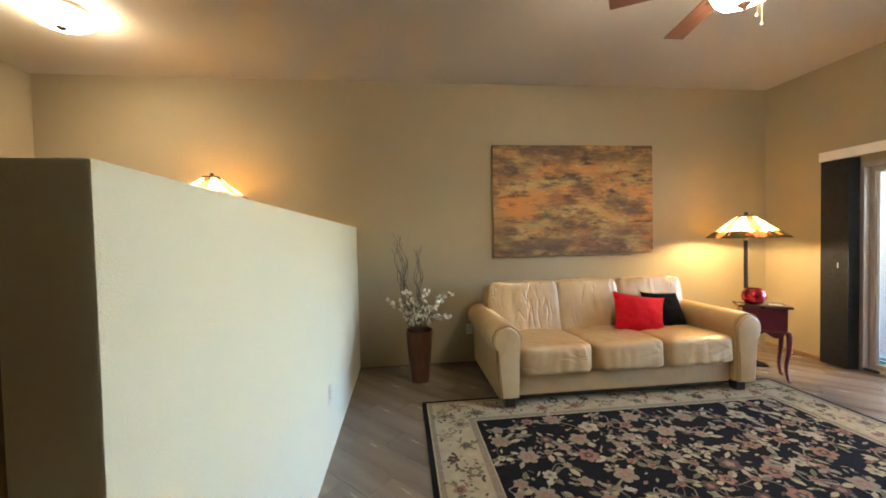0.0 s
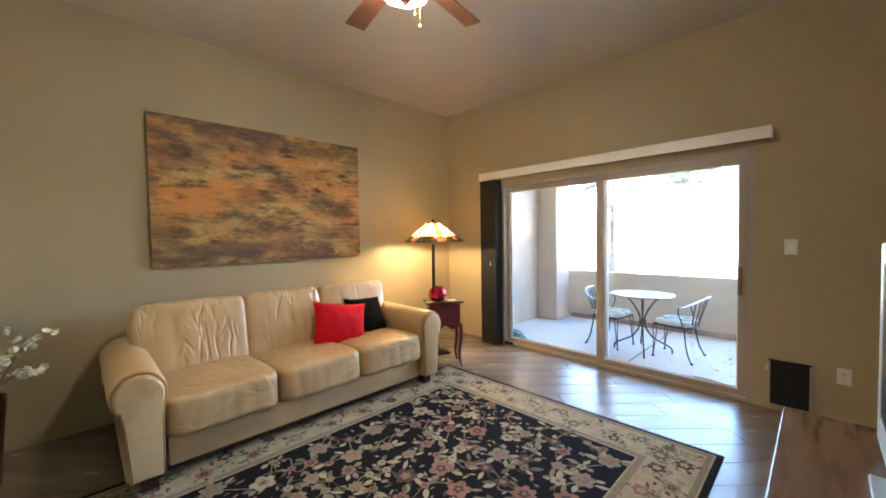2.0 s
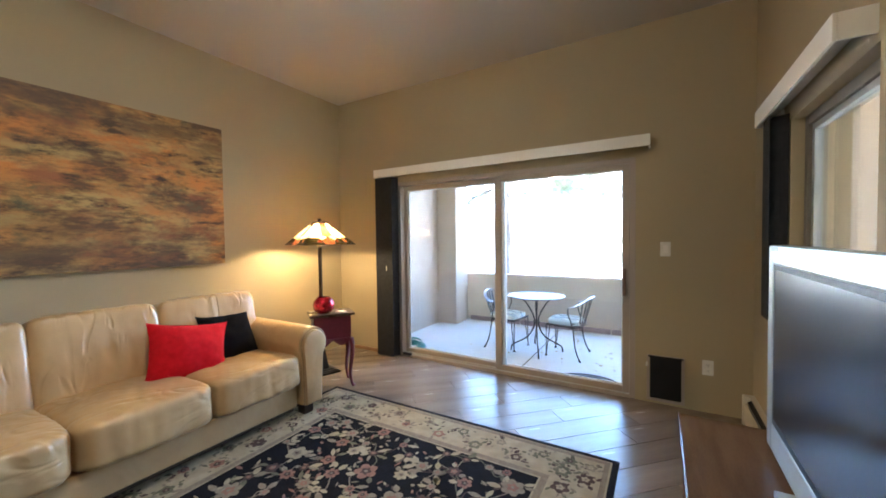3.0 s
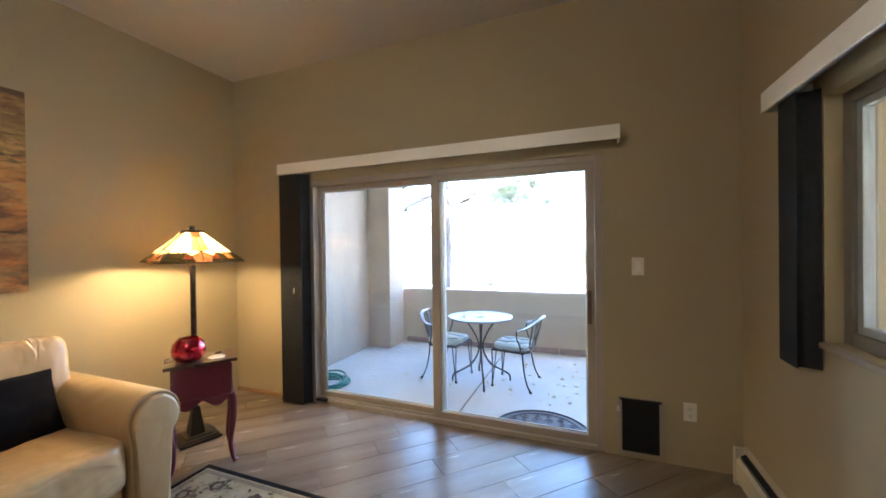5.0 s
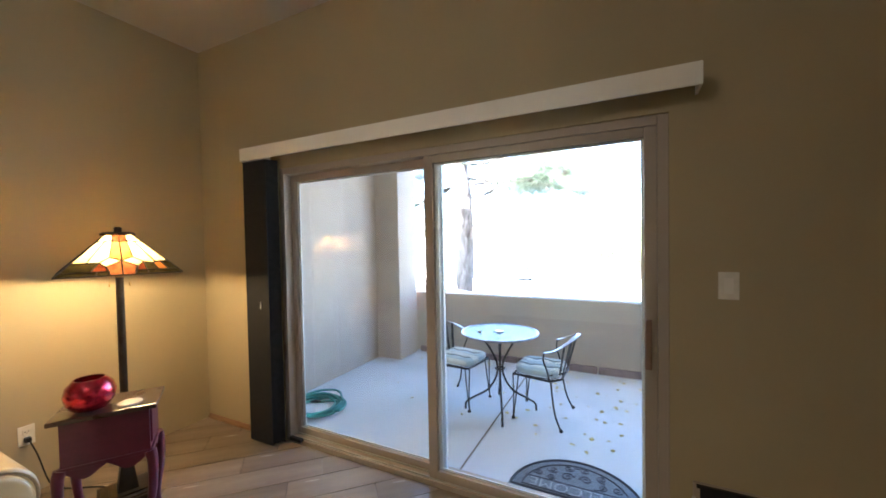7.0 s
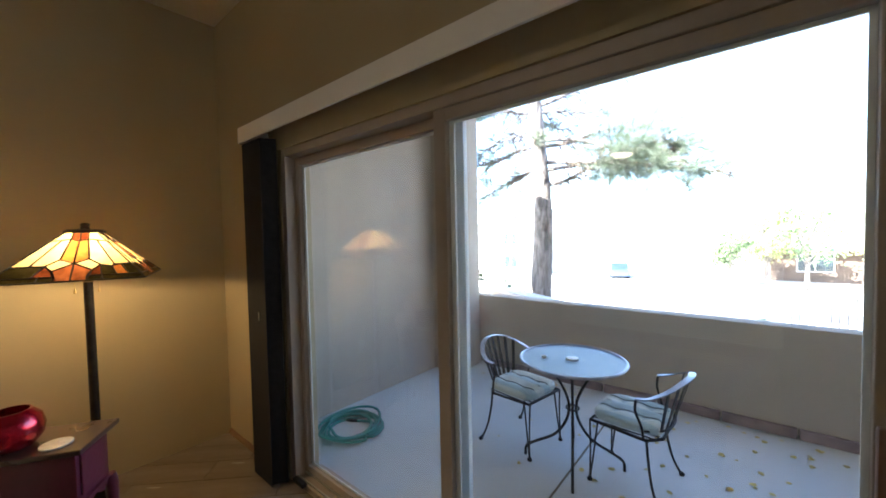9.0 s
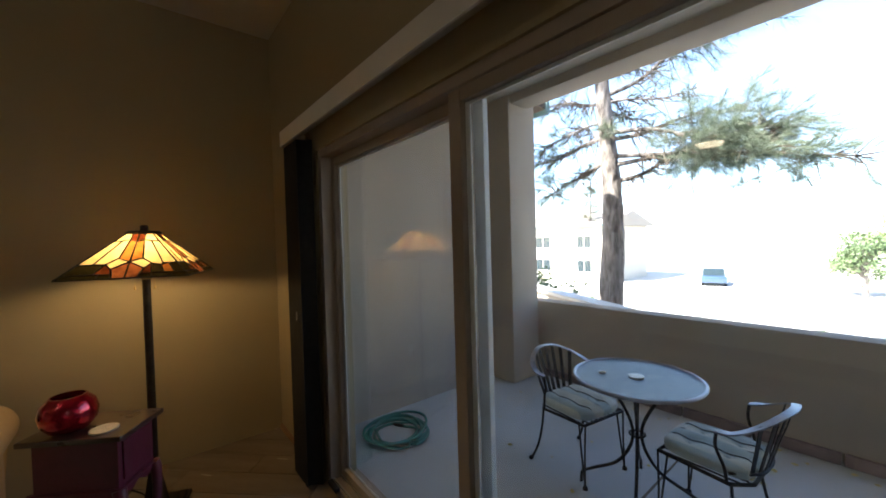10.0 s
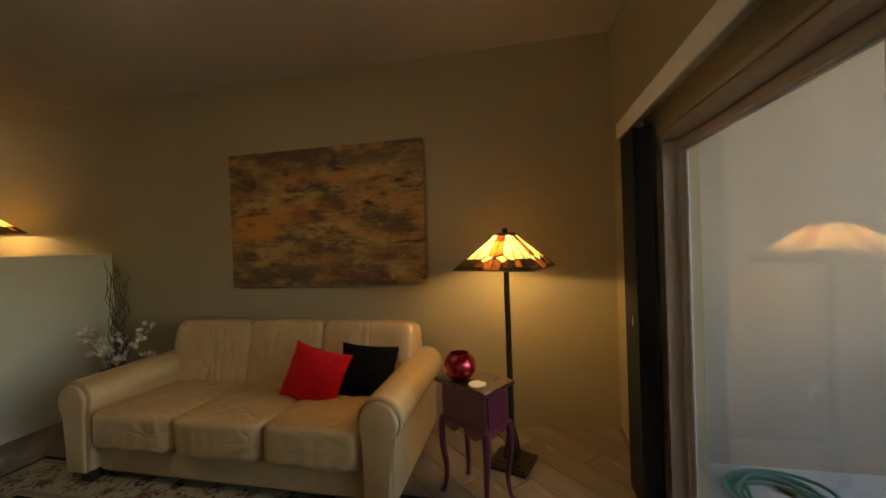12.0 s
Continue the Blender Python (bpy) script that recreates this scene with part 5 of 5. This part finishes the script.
rnd = random.Random(21)
leaf_meshes = []
for k in range(5):
    b = bmesh.new()
    n = 10
    spine = [b.verts.new((0.05 * (i / n - 0.5), 0, 0.004 + 0.008 * (k % 3) * math.sin(math.pi * i / n))) for i in range(n + 1)]
    for s in (-1, 1):
        edge = [b.verts.new((0.05 * (i / n - 0.5), s * 0.017 * math.sin(math.pi * min(1, i / n * 1.05)) ** 0.8, 0.004 + 0.006 * ((k + i) % 2))) for i in range(1, n)]
        line = [spine[0], *edge, spine[-1]]
        for i in range(n):
            face = [spine[i], line[i], line[i + 1], spine[i + 1]]
            uniq = list(dict.fromkeys(face))
            if len(uniq) > 2:
                b.faces.new(uniq)
    me = bpy.data.meshes.new("fallen_leaf")
    b.to_mesh(me)
    b.free()
    me.materials.append(LEAFY)
    leaf_meshes.append(me)
for k in range(110):
    x, y = (rnd.uniform(2.2, 4.2), rnd.uniform(1.1, 2.85)) if k < 52 else (rnd.uniform(0.5, 3.2), rnd.uniform(1.2, 2.85)) if k < 74 else (rnd.uniform(0.3, 4.0), 2.86 - abs(rnd.gauss(0, 0.12)))
    ob = new("fallen_leaf", rnd.choice(leaf_meshes))
    ob.matrix_world = pose(x, y, PATIO, rnd.uniform(-6, 6), rnd.uniform(-6, 6), rnd.uniform(0, 360)) @ Matrix.Scale(rnd.uniform(0.6, 1.15), 4)
    tagged(ob, "dry yellow leaf fallen on the patio slab", "leaf", "fallen leaves on the patio")


# ---- outdoors ----
LOW = -2.9       # the street and the houses across it lie lower


def slope_z(y):
    return GROUND + (LOW - GROUND) * min(1.0, max(0.0, (y - 7.0) / 19.0))


def profile_strip(x0, x1, ys, lift=0.0):
    """A sheet that follows the fall of the ground."""
    b = bmesh.new()
    rows = [[b.verts.new((x, y, slope_z(y) + lift)) for x in (x0, x1)] for y in ys]
    for r, s in zip(rows, rows[1:]):
        b.faces.new((r[0], r[1], s[1], s[0]))
    return b


structure("ground", profile_strip(-400, 400, (-200, 7.0, 11.4, 18.0, 26.0, 60.0, 600)), GRAVEL, "pale dry gravel and earth ground", "ground")
structure("road", profile_strip(-60, 60, (11.5, 18.0, 26.0), 0.02), ASPHALT, "grey parking road, coloured paler for sun glare", "road")
for y in (11.38, 26.0):
    structure("road_kerb", boxed(-60, y, slope_z(y) - 0.1, 60, y + 0.12, slope_z(y) + 0.14, bevel=0.015), CONCRETE, "concrete kerb along the road", "kerb")


def needle_tuft(b, c, d, rnd, size):
    """A brush of long thin needles round the end of a twig."""
    d = d.normalized()
    u = d.orthogonal().normalized()
    w = d.cross(u)
    for k in range(34):
        a, lean = rnd.uniform(0, 6.28), rnd.uniform(0.2, 1.25)
        way = (d * math.cos(lean) + (u * math.cos(a) + w * math.sin(a)) * math.sin(lean)).normalized()
        way.z -= 0.12
        s = way.cross(Vector((rnd.uniform(-1, 1), rnd.uniform(-1, 1), 0.3))).normalized() * size * 0.011
        base = c + d * rnd.uniform(-0.5, 0.3) * size
        tip = base + way * size * rnd.uniform(0.7, 1.15)
        b.faces.new([b.verts.new(p) for p in (base - s, base + s, tip)])


def pine(m, height, girth, seed, label, first=1.9, spread=2.4, limbs=(), fill=1):
    """A tapered trunk, given limbs (height, heading, reach, rise, clump) and thin random ones between and above."""
    rnd = random.Random(seed)
    t = thing("pine_tree", label, "tree", m)
    spine = [Vector((0.05 * math.sin(z * 1.3 + seed), 0.05 * math.cos(z * 0.9 + seed), z)) for z in np.linspace(0, height, 16)]
    rough = tube(bmesh.new(), curve(spine, 8), [max(0.02, girth * (1.06 - i / 120) ** 1.2) * (1.2 if i < 3 else 1) for i in range(121)], 28)
    for q in rough.verts:
        n = noise.noise(Vector((q.co.x * 26, q.co.y * 26, q.co.z * 7)))
        q.co.x += (q.co.x * 0.9) * n * 0.14
        q.co.y += (q.co.y * 0.9) * n * 0.14
    part("trunk", rough, BARK, t, smooth=True)
    needles, k, z = bmesh.new(), 0, first
    plan = [(*l, True) for l in limbs]
    while z < height * 0.97:
        for _ in range(fill if z < first + 2.4 else 3):
            k += 1
            plan.append((z + rnd.uniform(-0.1, 0.1), k * 2.4 + rnd.uniform(-0.6, 0.6), spread * (1 - z / height) ** 0.6 * rnd.uniform(0.3, 0.9), rnd.uniform(-0.3, 0.5), 0.0, False))
        z += rnd.uniform(0.22, 0.40)
    for z, a, reach, rise, clump, major in plan:
        f = min(0.99, z / height)
        root = spine[min(15, int(f * 15))].copy()
        root.z = z
        out = Vector((math.cos(a), math.sin(a), 0))
        side = Vector((-out.y, out.x, 0))
        bend = rnd.uniform(-0.2, 0.2)
        line = curve([root, root + out * reach * 0.3 + Vector((0, 0, rise * 0.25)) + side * bend * 0.5, root + out * reach * 0.65 + side * bend + Vector((0, 0, rise * 0.8 + rnd.uniform(-0.08, 0.12))),
                      root + out * reach + side * bend * 0.4 + Vector((0, 0, rise))], 6)
        n = len(line)
        thick = (girth * 0.26 if major else girth * 0.12) * (1 - f) + 0.010
        limb = part("limb", tube(bmesh.new(), line, [thick * (1 - 0.8 * i / (n - 1)) for i in range(n)], 7), BARK, t, smooth=True)
        twigs = bmesh.new()
        for i in range(int(n * 0.22), n):
            for _ in range(5 if major else 3):
                d = (out * 0.7 + Vector([rnd.uniform(-1, 1), rnd.uniform(-1, 1), rnd.uniform(-1.0, 0.5)])).normalized()
                length = rnd.uniform(0.15, 0.45) * min(1, reach / 1.2)
                mid = line[i] + d * length * 0.5 + Vector((0, 0, rnd.uniform(-0.06, 0.06)))
                tip = line[i] + d * length
                tube(twigs, [line[i], mid, tip], [0.008, 0.006, 0.003], 5)
                if i > n * 0.45 and rnd.random() < (0.45 if major else 0.6):
                    needle_tuft(needles, tip, d, rnd, 0.17)
        if clump:
            for _ in range(int(210 * clump)):
                hub = line[rnd.randrange(int(n * 0.62), n)]
                tip = hub + Vector([rnd.gauss(0, 0.17 + 0.17 * clump), rnd.gauss(0, 0.17 + 0.17 * clump), rnd.gauss(0.0, 0.12 + 0.16 * clump)])
                mid = (hub + tip) / 2 + Vector((0, 0, rnd.uniform(-0.06, 0.08)))
                if rnd.random() < 0.4:
                    tube(twigs, [hub, mid, tip], [0.007, 0.005, 0.003], 5)
                d = (tip - hub) + out * 0.15
                needle_tuft(needles, tip, d, rnd, 0.19)
                needle_tuft(needles, (mid + tip) / 2, d, rnd, 0.17)
        part("twig", twigs, TWIG, limb)
    tagged(part("crown", needles, NEEDLE, t, "long grey-green needles"), kind="stuff")
    return t


pine(pose(0.42, 4.62, GROUND), 8.6, 0.182, 5, "tall pine tree with bare lower trunk beside the patio", first=3.2, spread=2.1, fill=2, limbs=(
    (2.62, 0.25, 1.15, 0.22, 0.0), (2.86, 0.12, 1.75, 0.05, 0.5), (3.35, 0.15, 1.8, -0.30, 0.65), (3.25, 0.35, 1.5, 0.15, 0.05), (3.0, 0.08, 2.45, -0.45, 0.25), (3.9, 0.3, 1.7, 0.65, 0.25), (4.3, 0.25, 2.2, 0.8, 0.6),
    (2.95, 3.15, 1.05, -0.38, 0.10), (3.3, 3.35, 1.15, -0.25, 0.06), (3.8, 2.9, 1.2, 0.35, 0.0), (4.2, 3.6, 1.3, 0.4, 0.1), (4.7, 0.9, 2.0, 0.6, 0.5)))


def leafy_tree(m, height, seed, label, material):
    rnd = random.Random(seed)
    t = thing("tree", label, "tree", m)
    part("trunk", tube(bmesh.new(), [(0, 0, 0), (0.05, 0, height * 0.25), (0, 0.08, height * 0.55)], [0.16, 0.12, 0.06], 9), BARK, t, smooth=True)
    b, limbs = bmesh.new(), bmesh.new()
    for k in range(26):
        a, r = rnd.uniform(0, 6.28), rnd.uniform(0.2, 1.0) * height * 0.32
        z = height * rnd.uniform(0.38, 0.95)
        r *= 1.2 - abs(z / height - 0.6)
        c = Vector((r * math.cos(a), r * math.sin(a), z))
        tube(limbs, [(0, 0, z * 0.6), c * 0.6 + Vector((0, 0, z * 0.36)), c], [0.05, 0.03, 0.01], 5)
        for _ in range(90):
            p = c + Vector([rnd.gauss(0, height * 0.06) for _ in range(3)])
            u = Vector([rnd.uniform(-1, 1) for _ in range(3)]).normalized() * 0.11
            w = u.orthogonal().normalized() * 0.07
            b.faces.new([b.verts.new(q) for q in (p - u, p + w, p + u, p - w)])
    part("limbs", limbs, BARK, t)
    tagged(part("crown", b, material, t, "loose leafy crown"), kind="stuff")
    return t


YELLOWLEAF = surf("yellowing_leaves", (0.40, 0.40, 0.15), (0.22, 0.27, 0.09), 1.2, 0.6)
for x, y, h, s, m_, l_ in ((6.2, 36, 6.4, 1, LEAF, "green broadleaf tree beyond the road"), (4.1, 37, 5.8, 7, YELLOWLEAF, "yellowing broadleaf tree beyond the road"), (10.0, 36, 7.4, 2, YELLOWLEAF, "yellowing broadleaf tree beyond the road"),
                           (14.0, 37, 7.0, 3, LEAF, "green broadleaf tree beyond the road"), (2.0, 35, 4.2, 4, LEAF, "small green tree beyond the road"),
                           (19.0, 36, 8.0, 6, YELLOWLEAF, "yellowing broadleaf tree beyond the road")):
    leafy_tree(pose(x, y, LOW), h, s, l_, m_)
pine(pose(-16.0, 34.0, LOW), 12.0, 0.2, 10, "pine tree beside the far house", first=2.0, spread=2.6, fill=2)
rnd = random.Random(8)
for x, y, s in ((-0.5, 4.5, 0.74), (-1.3, 4.9, 0.80), (-2.2, 5.6, 0.85), (2.2, 9.4, 0.12), (3.3, 9.6, 0.13)):
    shrub = thing("shrub", "small green shrub on the gravel", "shrub", pose(x, y, slope_z(y)), "shrubs outside the patio")
    b, st = bmesh.new(), bmesh.new()
    for k in range(14):
        a, r = rnd.uniform(0, 6.28), rnd.uniform(0.2, 1) * s
        tip = Vector((r * math.cos(a), r * math.sin(a), s * rnd.uniform(0.6, 1.3)))
        tube(st, [(0, 0, 0), tip * 0.6, tip], [0.012, 0.008, 0.003], 5)
        for _ in range(110):
            p = tip * rnd.uniform(0.5, 1) + Vector([rnd.gauss(0, s * 0.11) for _ in range(3)])
            u = Vector([rnd.uniform(-1, 1) for _ in range(3)]).normalized() * 0.045
            w = u.orthogonal().normalized() * 0.024
            b.faces.new([b.verts.new(q) for q in (p - u, p + w, p + u, p - w)])
    part("stems", st, TWIG, shrub)
    tagged(part("foliage", b, LEAF, shrub), kind="stuff")


# shingle for the far houses, with outdoor overexposure put into its lighter colour
PALE_ROOF = surf("glare_pale_shingle", (0.40, 0.35, 0.30), (0.30, 0.26, 0.22), 5, 0.9, 0.8, 25)


def house(m, w, d, h, wall_material, label, windows, roof_h=1.6):
    o = thing("house", label, "house", m)
    part("wall", boxed(0, 0, 0, w, d, h), wall_material, o)
    part("roof", prism(bmesh.new(), [(-0.7, h), (d + 0.7, h), (d + 0.7, h + 0.15), (d / 2, h + roof_h), (-0.7, h + 0.15)], -0.6, w + 0.6, "x"), PALE_ROOF, o)
    part("fascia", boxed(-0.6, -0.76, h, w + 0.6, -0.71, h + 0.22), TEAL_TRIM, o)
    for x, z, ww, hh in windows:
        f = bmesh.new()
        box(f, x, -0.06, z, x + 0.08, -0.002, z + hh), box(f, x + ww - 0.08, -0.06, z, x + ww, -0.002, z + hh)
        box(f, x + 0.08, -0.06, z, x + ww - 0.08, -0.002, z + 0.08), box(f, x + 0.08, -0.06, z + hh - 0.08, x + ww - 0.08, -0.002, z + hh)
        box(f, x + ww / 2 - 0.03, -0.06, z + 0.08, x + ww / 2 + 0.03, -0.002, z + hh - 0.08)
        wdw = part("window", f, WHITE, o)
        part("pane", boxed(x + 0.08, -0.03, z + 0.08, x + ww - 0.08, -0.003, z + hh - 0.08), DARKGLASS, wdw)
    return o


house(pose(-27, 33, LOW), 13, 9, 5.4, STUCCO_PALE, "two-storey pale stucco house across the road", ((1.5, 3.3, 1.6, 1.3), (5.0, 3.3, 2.0, 1.3), (10.0, 3.3, 1.6, 1.3), (1.5, 0.9, 1.6, 1.3), (5.0, 0.9, 2.0, 1.3), (10.0, 0.9, 1.6, 1.3)))
house(pose(4.0, 41, LOW), 24, 9, 2.6, BROWN_HOUSE, "brown sided house behind trees", ((2, 0.8, 2.2, 1.5), (7, 0.8, 2.2, 1.5), (12.5, 0.8, 2.2, 1.5), (17.5, 0.8, 2.2, 1.5)))
# the next wing of the same building, with its teal eave
wing = thing("house_wing", "pale stucco wing of the building with a teal eave", "house", pose(-2.95, 3.4, GROUND))
part("wall", boxed(-4.0, 0, 0, 2.20, 0.25, 3.97), STUCCO_PALE, wing)
part("roof", prism(bmesh.new(), [(-0.4, 3.98), (0.75, 3.83), (0.75, 3.95), (-0.4, 4.5)], -4.2, 2.62, "x"), ROOF, wing)
part("eave", boxed(-4.2, 0.76, 3.76, 2.66, 0.81, 3.98), TEAL_TRIM, wing)
# seen through the small window
near = thing("neighbour_house", "pale stucco neighbouring house with teal roof trim", "house", pose(9.0, -7.0, GROUND))
part("wall", boxed(0, 0, 0, 0.3, 22.0, 3.9), STUCCO_PALE, near)
part("eave", boxed(-0.55, -0.3, 3.86, -0.45, 22.3, 4.10), TEAL_TRIM, near)
part("roof", prism(bmesh.new(), [(-0.44, 3.91), (4, 3.91), (4, 5.4), (-0.44, 4.12)], -0.3, 22.3, "y"), ROOF, near)

car = thing("parked_car", "blue car parked across the road", "car", pose(-5.4, 36.0, LOW, 0, 0, 107))
part("body", boxed(0, 0, 0.28, 4.3, 1.75, 0.85, bevel=0.12), BLUECAR, car, smooth=True)
part("cabin", prism(bmesh.new(), [(0.7, 0.84), (3.6, 0.84), (2.9, 1.40), (1.3, 1.40)], 0.12, 1.63, "y"), DARKGLASS, car)
part("roof", boxed(1.3, 0.16, 1.39, 2.9, 1.59, 1.44, bevel=0.02), BLUECAR, car)
for x in (0.85, 3.45):
    for y in (0.0, 1.55):
        wheel = part("wheel", tube(bmesh.new(), [(x, y, 0.31), (x, y + 0.20, 0.31)], 0.31, 20), BLACK, car)
        part("rim", tube(bmesh.new(), [(x, y - 0.005, 0.31), (x, y + 0.205, 0.31)], 0.19, 16), ALU, wheel)
fence = thing("metal_fence", "thin blue metal fence by the path", "fence", pose(3.8, 9.9, slope_z(9.9)))
for k in range(22):
    part("picket", tube(bmesh.new(), [(0.12 * k, 0, 0), (0.12 * k, 0, 0.90)], 0.012, 6), IRON, fence)
for z in (0.12, 0.90):
    part("rail", boxed(-0.05, -0.012, z, 2.6, 0.012, z + 0.025), IRON, fence)

# ---- floor planks, diagonal, staggered ----
LONG, WIDE, GAP = 0.91, 0.198, 0.004
rnd = random.Random(17)
plank_meshes = []


def plank_mesh(poly):
    b = bmesh.new()
    top = [b.verts.new((x, y, 0)) for x, y in poly]
    low = [b.verts.new((x, y, -0.012)) for x, y in poly]
    b.faces.new(top)
    n = len(poly)
    for i in range(n):
        b.faces.new((low[i], low[(i + 1) % n], top[(i + 1) % n], top[i]))
    bmesh.ops.recalc_face_normals(b, faces=b.faces)
    me = bpy.data.meshes.new("plank")
    b.to_mesh(me)
    b.free()
    me.materials.append(PLANK)
    return me


whole = plank_mesh([(GAP / 2, GAP / 2), (LONG - GAP / 2, GAP / 2), (LONG - GAP / 2, WIDE - GAP / 2), (GAP / 2, WIDE - GAP / 2)])
floor_ob = bpy.data.objects["floor"]
turn = pose(0, 0, 0, 0, 0, 45)


def clipped(poly, inside):
    """A polygon cut by the floor's edges, in the floor's own directions."""
    x0, y0, x1, y1 = inside
    for axis, limit, sign in ((0, x0, 1), (0, x1, -1), (1, y0, 1), (1, y1, -1)):
        out = []
        for p, q in zip(poly, poly[1:] + poly[:1]):
            a, c = sign * (p[axis] - limit), sign * (q[axis] - limit)
            if a >= 0:
                out.append(p)
            if (a >= 0) != (c >= 0):
                out.append(p + (q - p) * (a / (a - c)))
        poly = out
        if len(poly) < 3:
            return []
    return poly


far_planks = bmesh.new()
for row in range(-60, 62):
    for col in range(-14, 16):
        lx, ly = col * LONG + (row % 3) * LONG / 3 + 0.1 * (row % 2), row * WIDE
        m = turn @ pose(lx, ly, 0)
        corners = [(m @ Vector(p)) for p in ((GAP / 2, GAP / 2, 0), (LONG - GAP / 2, GAP / 2, 0), (LONG - GAP / 2, WIDE - GAP / 2, 0), (GAP / 2, WIDE - GAP / 2, 0))]
        cut = clipped([Vector((p.x, p.y)) for p in corners], (0.0, -8.0, 6.5, 0.0))
        if len(cut) < 3:
            continue
        c = sum(cut, Vector((0, 0))) / len(cut)
        if c.x > 4.17 and c.y > -3.3:
            continue
        if c.y < -5.2:
            b = [far_planks.verts.new((p.x, p.y, 0)) for p in cut]
            far_planks.faces.new(b)
            continue
        full = len(cut) == 4 and all((p - Vector((q.x, q.y))).length < 1e-6 for p, q in zip(cut, corners))
        inverse = m.inverted()
        me = whole if full else plank_mesh([(inverse @ Vector((p.x, p.y, 0))).to_2d() for p in cut])
        ob = new("plank", me)
        ob.parent = floor_ob
        ob.matrix_basis = m
if far_planks.faces:
    tagged(part("far_planks", far_planks, PLANK, floor_ob), kind="stuff")
